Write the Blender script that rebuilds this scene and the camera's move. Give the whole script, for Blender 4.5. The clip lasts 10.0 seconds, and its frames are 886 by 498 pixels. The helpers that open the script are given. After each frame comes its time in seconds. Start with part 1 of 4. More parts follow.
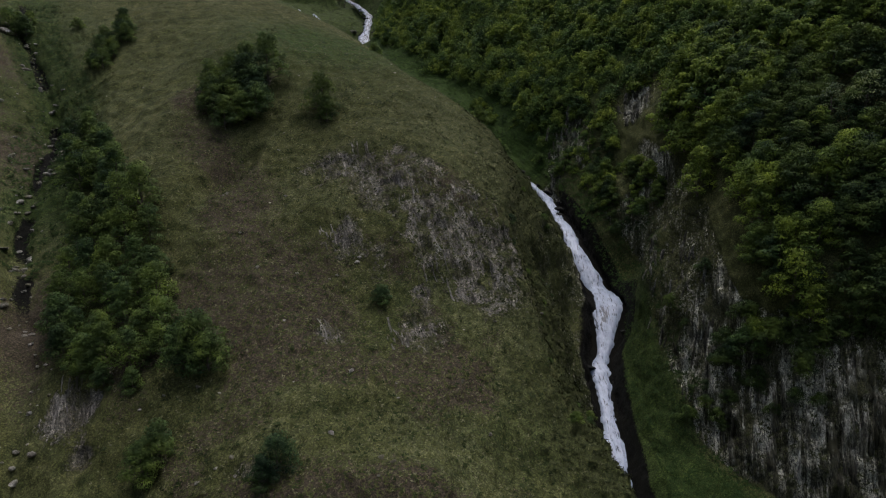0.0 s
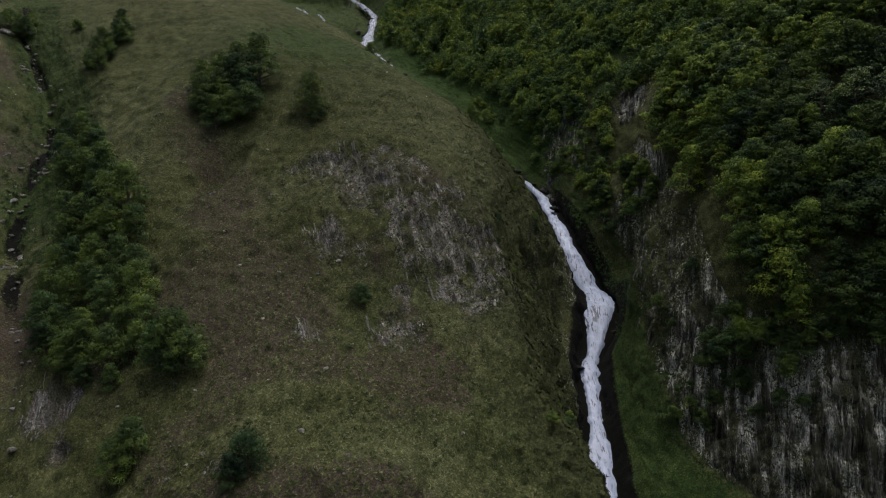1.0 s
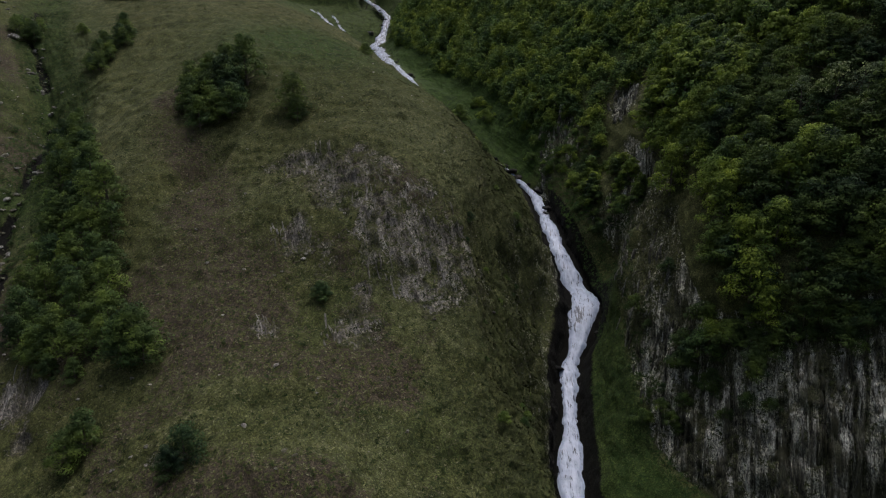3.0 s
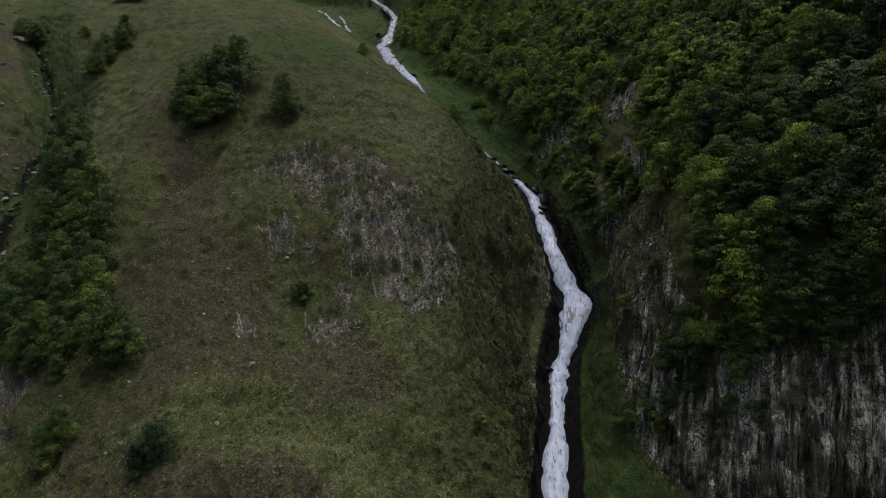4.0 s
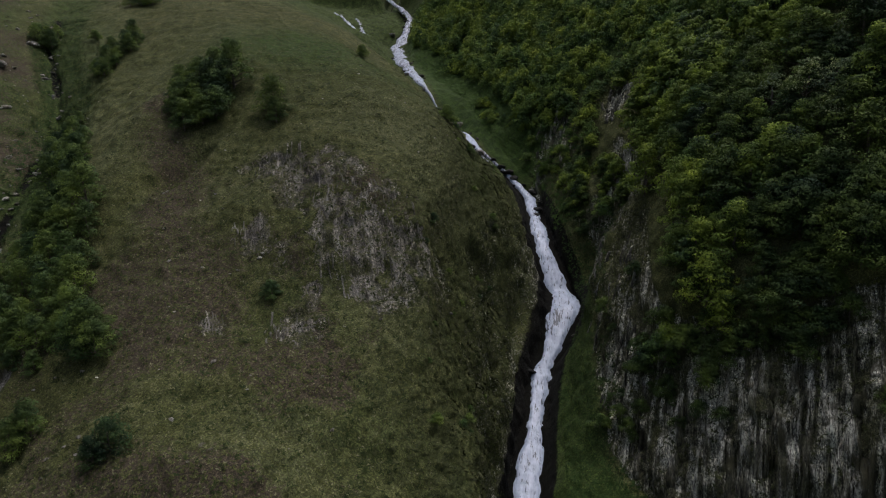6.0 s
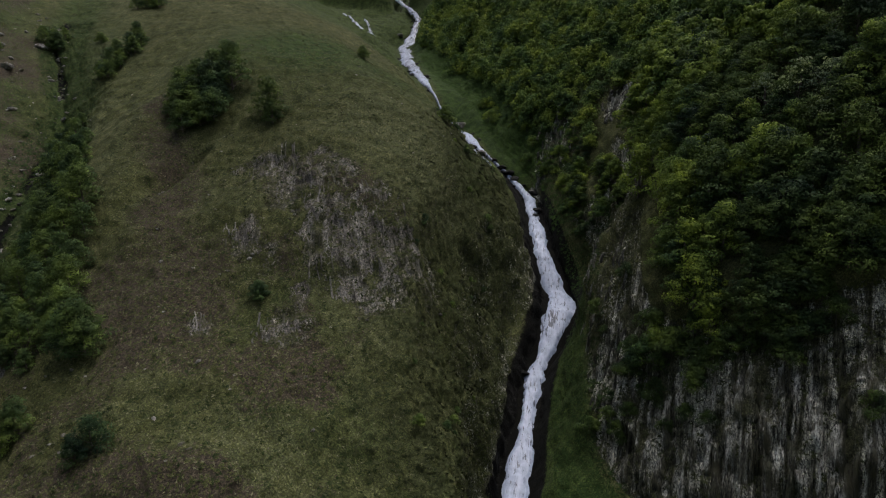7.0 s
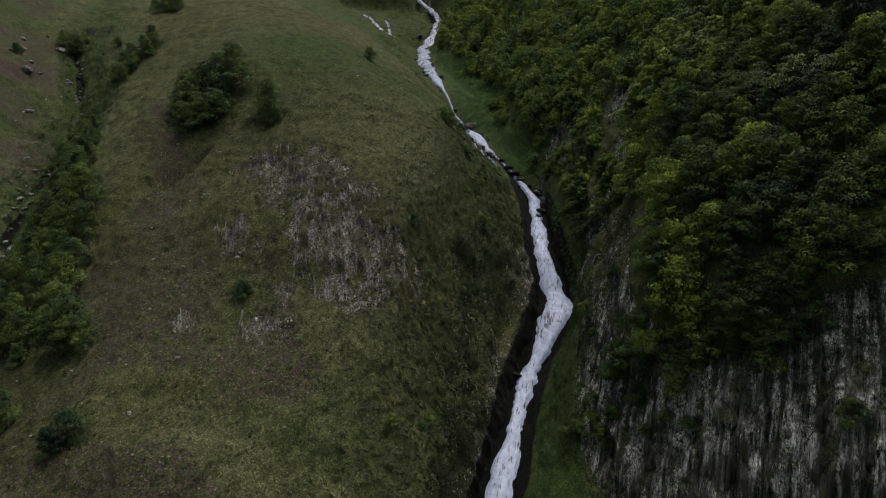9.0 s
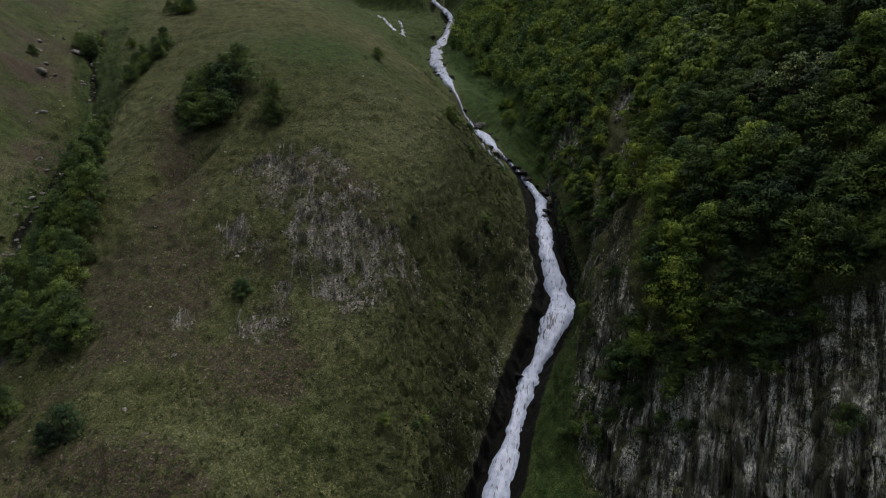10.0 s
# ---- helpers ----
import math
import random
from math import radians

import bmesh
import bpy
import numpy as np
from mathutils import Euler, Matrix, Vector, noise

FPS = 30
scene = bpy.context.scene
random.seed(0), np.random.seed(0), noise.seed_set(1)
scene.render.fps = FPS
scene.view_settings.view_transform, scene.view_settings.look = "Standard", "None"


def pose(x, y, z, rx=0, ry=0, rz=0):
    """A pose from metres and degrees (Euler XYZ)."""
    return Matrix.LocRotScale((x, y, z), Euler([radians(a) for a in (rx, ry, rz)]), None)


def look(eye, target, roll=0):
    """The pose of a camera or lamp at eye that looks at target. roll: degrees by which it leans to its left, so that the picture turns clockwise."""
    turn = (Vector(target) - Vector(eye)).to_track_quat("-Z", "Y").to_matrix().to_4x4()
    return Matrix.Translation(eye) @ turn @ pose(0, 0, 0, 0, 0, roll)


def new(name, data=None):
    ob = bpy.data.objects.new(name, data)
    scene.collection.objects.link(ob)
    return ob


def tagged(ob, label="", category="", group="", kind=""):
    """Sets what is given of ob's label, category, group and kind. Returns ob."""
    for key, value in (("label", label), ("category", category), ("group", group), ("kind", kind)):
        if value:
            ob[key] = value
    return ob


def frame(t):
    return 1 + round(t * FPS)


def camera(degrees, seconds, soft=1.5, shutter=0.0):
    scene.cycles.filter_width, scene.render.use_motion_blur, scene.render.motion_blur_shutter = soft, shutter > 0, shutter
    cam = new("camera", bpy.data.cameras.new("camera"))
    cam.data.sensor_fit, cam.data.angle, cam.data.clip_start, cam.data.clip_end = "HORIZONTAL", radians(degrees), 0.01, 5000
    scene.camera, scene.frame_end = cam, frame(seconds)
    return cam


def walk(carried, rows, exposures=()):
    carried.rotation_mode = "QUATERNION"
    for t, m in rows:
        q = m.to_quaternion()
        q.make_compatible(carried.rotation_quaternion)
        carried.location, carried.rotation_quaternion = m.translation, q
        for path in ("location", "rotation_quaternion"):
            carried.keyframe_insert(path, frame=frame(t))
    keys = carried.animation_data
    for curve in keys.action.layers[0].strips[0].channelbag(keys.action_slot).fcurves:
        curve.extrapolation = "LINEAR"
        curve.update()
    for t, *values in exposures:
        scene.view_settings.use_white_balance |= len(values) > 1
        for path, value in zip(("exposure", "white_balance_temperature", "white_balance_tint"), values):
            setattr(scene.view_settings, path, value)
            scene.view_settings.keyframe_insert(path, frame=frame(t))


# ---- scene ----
# ---------------------------------------------------------------- camera
cam = camera(69.3, 10.0, soft=1.15)
METRES, EYE, TILT, LEAN, TURN = 37.0, 60.0, -15.0, 0.0, 0.0
ROWS = [
    (0.0, 0.0, 0.0, 0.0, 0.0, 0.0, -0.0),
    (0.5, 0.053, 0.0015, -0.0019, 0.51, 0.0, -0.04),
    (1.0, 0.1081, 0.0033, -0.0042, 1.17, 0.01, -0.11),
    (1.5, 0.1646, 0.0052, -0.0058, 1.86, 0.01, -0.18),
    (2.0, 0.2221, 0.0077, -0.0072, 2.56, 0.03, -0.24),
    (2.5, 0.2803, 0.0104, -0.0088, 3.25, 0.04, -0.3),
    (4.0, 0.4531, 0.0214, -0.0094, 5.35, 0.04, -0.51),
    (4.5, 0.5084, 0.0267, -0.0099, 6.04, 0.05, -0.59),
    (5.0, 0.5616, 0.0325, -0.0097, 6.73, 0.06, -0.69),
    (5.5, 0.6128, 0.0386, -0.0083, 7.43, 0.07, -0.79),
    (7.0, 0.755, 0.0591, 0.0009, 9.49, 0.01, -1.01),
    (7.5, 0.7998, 0.067, 0.0022, 10.19, 0.01, -1.1),
    (8.0, 0.8421, 0.0753, 0.003, 10.88, 0.01, -1.2),
    (8.5, 0.8823, 0.0838, 0.0037, 11.58, -0.0, -1.29),
    (9.0, 0.9204, 0.0925, 0.004, 12.36, -0.01, -1.4),
    (9.5, 0.9565, 0.1015, 0.0041, 13.17, -0.02, -1.51),
    (10.0, 0.9907, 0.111, 0.0052, 14.01, -0.04, -1.63),
]
EXPOSURE = 0.0
walk(cam, [(t, pose(0, 0, EYE, TILT, LEAN, TURN) @ pose(METRES * x, METRES * y, METRES * z, 90 + pitch, roll, yaw)) for t, x, y, z, yaw, pitch, roll in ROWS],
     exposures=[(0.0, EXPOSURE, 5940, 14), (10.0, EXPOSURE, 5940, 14)])

# ---------------------------------------------------------------- light: an overcast evening
SUN_ELEVATION, SUN_AZIMUTH = 70.0, 20.0   # degrees; azimuth clockwise from +y
world = bpy.data.worlds.new("overcast_sky")
world.use_nodes = True
scene.world = world
wn = world.node_tree.nodes
sky = wn.new("ShaderNodeTexSky")
sky.sky_type = 'NISHITA'
sky.sun_disc = False
sky.sun_elevation, sky.sun_rotation = radians(SUN_ELEVATION), radians(SUN_AZIMUTH)
sky.air_density, sky.dust_density, sky.ozone_density = 0.8, 9.0, 0.2
wn["Background"].inputs["Strength"].default_value = 0.105
world.node_tree.links.new(sky.outputs[0], wn["Background"].inputs["Color"])
sun = new("sun", bpy.data.lights.new("sun", 'SUN'))
sun.data.energy, sun.data.angle, sun.data.color = 0.8, radians(45), (1.0, 0.97, 0.92)
az, el = radians(SUN_AZIMUTH), radians(SUN_ELEVATION)
sun.matrix_world = look((math.sin(az) * math.cos(el) * 500, math.cos(az) * math.cos(el) * 500, math.sin(el) * 500), (0, 0, 0))

# ---------------------------------------------------------------- guide lines of the land, left to right: rows of (y, x, z)
LINES = {
    "upper_left_side": [(-80, -190, 70), (60, -125, 75), (110, -125, 88), (155, -150, 108), (220, -190, 140), (330, -230, 190)],
    "left_side": [(-80, -90, 20), (57, -62, 34), (94, -79, 52), (111, -79, 51), (126, -86, 61), (155, -112, 78), (220, -150, 108), (330, -180, 160)],
    "gully": [(-80, -50, -10), (20, -46, 6), (57, -45, 17), (69, -49, 25.5), (81, -56, 32), (94, -64, 36), (106, -67.5, 42), (126, -75, 50.5), (155, -97, 71),
        (220, -130, 98), (330, -160, 145)],
    "left_shoulder": [(-80, -32, -4), (20, -32, 10), (48, -33, 19), (55, -35, 21), (62, -37, 25.5), (70, -38, 30), (80, -41, 36), (98, -47, 46), (112, -55, 53),
        (124, -62, 58), (155, -82, 72), (220, -105, 97), (330, -130, 145)],
    "crest_left": [(-80, -18, -4), (20, -17, 13), (48, -17, 25.5), (54, -17, 28), (62, -17, 31), (69, -18, 33.5), (76, -19, 36.3), (85, -21, 41.5), (96, -25, 46.6),
        (103, -26, 50.6), (120, -28, 61), (156, -50, 75), (184, -65, 82), (240, -90, 105), (330, -110, 150)],
    "crest_right": [(-80, -2, -6), (20, -1, 13), (48, -1, 26), (54, -1, 26.5), (59, -1, 28.3), (67, -1, 31), (75, -2, 35), (80, -1, 38.8), (86, -2, 44),
        (91, -3, 47.5), (102, -3, 50.5), (114, -4, 56.5), (125, -8, 61.5), (160, -26, 71), (184, -42, 78), (230, -68, 92), (282, -95, 106), (330, -110, 125)],
    "right_shoulder": [(-80, 14, -12), (20, 14, 4), (56, 13, 21.2), (63, 12.5, 25.6), (69, 11.5, 28.3), (77, 11.5, 31.5), (82, 10.5, 36), (88, 9, 40.5), (98, 9.5, 43.5),
        (110, 11, 46.5), (120, 9.5, 49.5), (130, 7, 51.5), (144, 2, 54), (160, -7, 58.8), (172, -12.5, 62), (184, -23, 70), (230, -50, 82), (282, -74, 89), (330, -88, 102)],
    "gorge_wall": [(-80, 19, -16), (20, 19, 0), (58, 18.5, 19), (64, 18.6, 18), (72, 17.8, 19.5), (84, 18.2, 19), (92, 18, 20.5), (98, 18, 26), (104, 19, 29),
        (110, 18.4, 36), (116, 19.8, 36), (130, 19, 37.5), (144, 12.5, 42.5), (160, 5.5, 46.8), (172, -0.5, 51), (200, -16, 60), (240, -34, 71), (282, -48, 79), (308, -46, 86.5), (330, -58, 95)],
    "stream": [(-80, 25, -22), (20, 24, -9), (60, 23.4, 1), (71, 23.4, 4.6), (76, 23.9, 6.5), (92, 25.1, 11.8), (98, 26.2, 13.8), (103, 28.5, 17), (108, 30, 20),
        (115, 29.2, 21.3), (121, 27.2, 26), (128, 25.3, 29.2), (142, 23.3, 33.6), (152, 17.3, 38), (163, 10.2, 42.3), (172, 5.5, 45), (178, 2.4, 45.8), (188, -2.9, 49.3), (196, -7.1, 55.3), (200, -9.2, 57.3), (240, -24.4, 66),
        (282, -35, 72.5), (295, -33, 79.6), (308, -33.5, 87), (325, -41.5, 93.2), (330, -44.5, 94.6), (345, -51.7, 93.6)],
    "right_bank": [(-80, 31, -18), (20, 30, -5), (60, 29.5, 4), (71, 29, 8.8), (76, 29, 10.3), (91, 28.4, 13.5), (99.6, 30.6, 17.3), (108, 32.7, 21.5), (116, 31.8, 23),
        (126, 28.6, 31.5), (142, 26, 36), (163, 15, 44), (188, 5, 53.5), (222, -11, 60.5), (240, -19, 67), (282, -30, 74.5), (308, -29, 88), (330, -37, 96.5)],
    "cliff_foot": [(-80, 110, 0), (20, 88, 3), (50, 60, 5), (58, 50, 7.5), (64, 42.5, 9.8), (68.5, 39, 10.6), (73, 36, 11.2), (77, 34, 13), (80, 34, 17),
        (87, 33.7, 20), (97, 33.2, 22.5), (104, 34, 28.5), (109, 36.5, 29), (116, 36.5, 30), (125, 31.5, 34), (131, 31.5, 38), (146, 29.5, 45), (163, 20, 49), (188, 9, 55), (222, -2, 61), (240, -9, 69),
        (282, -22, 81), (330, -26, 106)],
    "cliff_top": [(-80, 125, 30), (20, 100, 32), (50, 74, 38), (58, 67, 38), (65, 59.5, 36.5), (69.3, 52, 33), (73, 45.5, 28.5), (81.4, 39.6, 31), (90, 39.5, 37), (99, 40.5, 41.5), (104, 37.5, 38), (110, 42, 38), (118, 41, 41), (128, 37, 43), (146, 33, 51), (163, 26, 55), (190, 15, 61), (222, 6, 68), (240, 0, 78), (282, -12, 92), (330, -16, 116)],
    "wood": [(-80, 145, 55), (20, 118, 55), (58, 80, 53), (68, 65, 46), (75, 54, 39), (83, 49, 42), (92, 50, 48), (101, 47, 52), (127, 48, 60),
        (144, 43, 58), (163, 38, 67), (218, 16, 74), (282, 2, 104), (330, -4, 128)],
    "upper_wood": [(-80, 210, 110), (20, 175, 112), (68, 135, 100), (100, 110, 104), (144, 95, 106), (200, 72, 118), (282, 50, 150), (330, 40, 172)],
}

# ---------------------------------------------------------------- small tools
def vnoise(p, seed=0):
    """Value noise of the rows of p, 0 to 1."""
    i = np.floor(p).astype(np.int64)
    f = p - i
    f = f * f * (3 - 2 * f)
    out = np.zeros(len(p))
    for dx in (0, 1):
        wx = f[:, 0] if dx else 1 - f[:, 0]
        for dy in (0, 1):
            wy = f[:, 1] if dy else 1 - f[:, 1]
            for dz in (0, 1):
                wz = f[:, 2] if dz else 1 - f[:, 2]
                h = ((i[:, 0] + dx) * 73856093) ^ ((i[:, 1] + dy) * 19349663) ^ ((i[:, 2] + dz) * 83492791 + seed * 7919)
                h = (h ^ (h >> 13)) * 1274126177 & 0x7fffffff
                h = (h ^ (h >> 16)) & 0xffff
                out += wx * wy * wz * h / 65535.0
    return out


def fbm(p, octaves=4, seed=0, gain=0.5):
    total, amp, norm = np.zeros(len(p)), 1.0, 0.0
    for k in range(octaves):
        total += amp * vnoise(p * 2.03 ** k + 17.3 * k, seed + k)
        norm += amp
        amp *= gain
    return total / norm


def smooth(a, lo, hi):
    t = np.clip((a - lo) / (hi - lo), 0, 1)
    return t * t * (3 - 2 * t)


def mesh_from(name, verts, faces):
    """A mesh from arrays of corners and of equal-sided faces."""
    verts, faces = np.asarray(verts, np.float32), np.asarray(faces, np.int32)
    me = bpy.data.meshes.new(name)
    n, k = faces.shape
    me.vertices.add(len(verts))
    me.loops.add(n * k)
    me.polygons.add(n)
    me.vertices.foreach_set("co", verts.ravel())
    me.loops.foreach_set("vertex_index", faces.ravel())
    me.polygons.foreach_set("loop_start", np.arange(0, n * k, k, dtype=np.int32))
    me.update(calc_edges=True)
    me.validate()
    return me


def shade_smooth(me):
    me.polygons.foreach_set("use_smooth", np.ones(len(me.polygons), bool))
    return me


def float_attribute(me, name, values):
    me.attributes.new(name, 'FLOAT', 'POINT').data.foreach_set("value", np.asarray(values, np.float32))


RECOLOURED = {}


def part(name, me, material, parent=None, label=""):
    """A mesh as one object, under its thing where there is one."""
    if isinstance(me, bmesh.types.BMesh):
        bm, me = me, bpy.data.meshes.new(name)
        bm.to_mesh(me)
        bm.free()
    if material and not me.materials:
        me.materials.append(material)
    elif material and me.materials[0] != material:
        key = (me.name, material.name)
        if key not in RECOLOURED:
            RECOLOURED[key] = me.copy()
            RECOLOURED[key].materials[0] = material
        me = RECOLOURED[key]
    ob = new(name, me)
    ob.parent = parent
    return tagged(ob, label)


# ---------------------------------------------------------------- materials
def material(name, rough=0.9, spec=0.3):
    m = bpy.data.materials.new(name)
    m.use_nodes = True
    b = m.node_tree.nodes["Principled BSDF"]
    b.inputs["Roughness"].default_value = rough
    b.inputs["Specular IOR Level"].default_value = spec
    return m, m.node_tree.nodes, m.node_tree.links, b


def noise_node(nodes, links, scale, detail=4.0, vector=None, rough=0.55, distortion=0.0):
    n = nodes.new("ShaderNodeTexNoise")
    n.inputs["Scale"].default_value = scale
    n.inputs["Detail"].default_value = detail
    n.inputs["Roughness"].default_value = rough
    n.inputs["Distortion"].default_value = distortion
    if vector is not None:
        links.new(vector, n.inputs["Vector"])
    return n.outputs["Fac"]


def ramp(nodes, links, fac, *stops):
    r = nodes.new("ShaderNodeValToRGB")
    e = r.color_ramp.elements
    while len(e) < len(stops):
        e.new(0.5)
    for k, (at, col) in enumerate(stops):
        e[k].position = at
        e[k].color = (*col, 1) if len(col) == 3 else col
    links.new(fac, r.inputs[0])
    return r.outputs["Color"]


def mix(nodes, links, fac, a, b, blend='MIX'):
    m = nodes.new("ShaderNodeMix")
    m.data_type, m.blend_type = 'RGBA', blend
    for value, socket in ((fac, m.inputs[0]), (a, m.inputs[6]), (b, m.inputs[7])):
        if isinstance(value, (int, float)):
            socket.default_value = value
        elif isinstance(value, tuple):
            socket.default_value = (*value, 1)
        else:
            links.new(value, socket)
    return m.outputs[2]


def maths(nodes, links, op, a, b=0.5, clamp=False):
    m = nodes.new("ShaderNodeMath")
    m.operation, m.use_clamp = op, clamp
    for value, socket in ((a, m.inputs[0]), (b, m.inputs[1])):
        if isinstance(value, (int, float)):
            socket.default_value = value
        else:
            links.new(value, socket)
    return m.outputs[0]


def stretched(nodes, links, sx, sy, sz, turn=(0, 0, 0)):
    g = nodes.new("ShaderNodeNewGeometry")
    mp = nodes.new("ShaderNodeMapping")
    mp.inputs["Scale"].default_value = (sx, sy, sz)
    mp.inputs["Rotation"].default_value = [radians(a) for a in turn]
    links.new(g.outputs["Position"], mp.inputs["Vector"])
    return mp.outputs["Vector"]


def bump(nodes, links, b, height, strength=0.6, distance=0.1):
    n = nodes.new("ShaderNodeBump")
    n.inputs["Strength"].default_value, n.inputs["Distance"].default_value = strength, distance
    links.new(height, n.inputs["Height"])
    links.new(n.outputs["Normal"], b.inputs["Normal"])


def attribute(nodes, name):
    a = nodes.new("ShaderNodeAttribute")
    a.attribute_name = name
    return a.outputs["Fac"]


def bedding(n, l, along, lean):
    """Places in the rock, sheared so that its beds lean and, for along < 1, strike along y."""
    g = n.new("ShaderNodeNewGeometry")
    cut, join = n.new("ShaderNodeSeparateXYZ"), n.new("ShaderNodeCombineXYZ")
    l.new(g.outputs["Position"], cut.inputs[0])
    l.new(maths(n, l, 'ADD', maths(n, l, 'ADD', cut.outputs[0], maths(n, l, 'MULTIPLY', cut.outputs[1], lean)), maths(n, l, 'MULTIPLY', cut.outputs[2], 0.10)), join.inputs[0])
    l.new(maths(n, l, 'MULTIPLY', cut.outputs[1], along), join.inputs[1])
    l.new(cut.outputs[2], join.inputs[2])
    return join.outputs[0]


def scaled(n, l, vector, sx, sy, sz):
    mp = n.new("ShaderNodeMapping")
    mp.inputs["Scale"].default_value = (sx, sy, sz)
    l.new(vector, mp.inputs["Vector"])
    return mp.outputs["Vector"]


def rock_colour(n, l, along=1.0, lean=0.0, weathered=0.0):
    """Slate: broad pale bands, thin streaks, black joints and flecks of lichen follow its steep bedding. weathered: 0 for a fresh cliff, 1 for worn grey beds in turf."""
    beds = bedding(n, l, along, lean)
    streak = noise_node(n, l, 0.62 if weathered else 1.0, 5, scaled(n, l, beds, 1, 1, 0.09), 0.60, 0.25)
    thin = noise_node(n, l, 4.6 if weathered else 6.2, 5, scaled(n, l, beds, 1, 1, 0.15 if weathered else 0.22), 0.72, 0.3)
    fine = noise_node(n, l, 7.5, 5, scaled(n, l, beds, 1, 0.5 + 0.5 * along, 0.50), 0.8)
    blotch = noise_node(n, l, 0.30, 4, stretched(n, l, 1, 1, 0.55), 0.65)
    if weathered:
        col = ramp(n, l, streak, (0.36, (0.095, 0.090, 0.078)), (0.50, (0.175, 0.170, 0.155)), (0.64, (0.270, 0.265, 0.245)))
        col = mix(n, l, 0.9, col, ramp(n, l, thin, (0.36, (0.42, 0.41, 0.37)), (0.48, (0.92, 0.92, 0.92)), (0.60, (1.50, 1.50, 1.48))), 'MULTIPLY')
    else:
        col = ramp(n, l, streak, (0.40, (0.046, 0.048, 0.031)), (0.48, (0.105, 0.107, 0.082)), (0.54, (0.235, 0.240, 0.200)), (0.64, (0.360, 0.366, 0.315)))
        col = mix(n, l, 0.9, col, ramp(n, l, thin, (0.40, (0.16, 0.16, 0.15)), (0.47, (0.95, 0.95, 0.95)), (0.57, (1.9, 1.91, 1.88))), 'MULTIPLY')
        lichen = maths(n, l, 'MULTIPLY', ramp(n, l, fine, (0.48, (0, 0, 0)), (0.57, (1, 1, 1))), ramp(n, l, streak, (0.46, (0, 0, 0)), (0.56, (0.85, 0.85, 0.85))))
        col = mix(n, l, lichen, col, (0.52, 0.535, 0.465))
        joint = maths(n, l, 'ABSOLUTE', maths(n, l, 'SUBTRACT', noise_node(n, l, 1.7, 3, scaled(n, l, beds, 1, 1, 0.13), 0.6, 0.6), 0.5))
        col = mix(n, l, ramp(n, l, joint, (0.005, (0.9, 0.9, 0.9)), (0.022, (0, 0, 0))), col, (0.014, 0.014, 0.012))
    col = mix(n, l, ramp(n, l, blotch, (0.38, (0.9, 0.9, 0.9)), (0.50, (0, 0, 0))), col, (0.058, 0.062, 0.031))
    col = mix(n, l, 0.8, col, ramp(n, l, fine, (0.36, (0.36, 0.36, 0.34)), (0.5, (1, 1, 1)), (0.64, (1.5, 1.5, 1.46))), 'MULTIPLY')
    return col, fine, thin


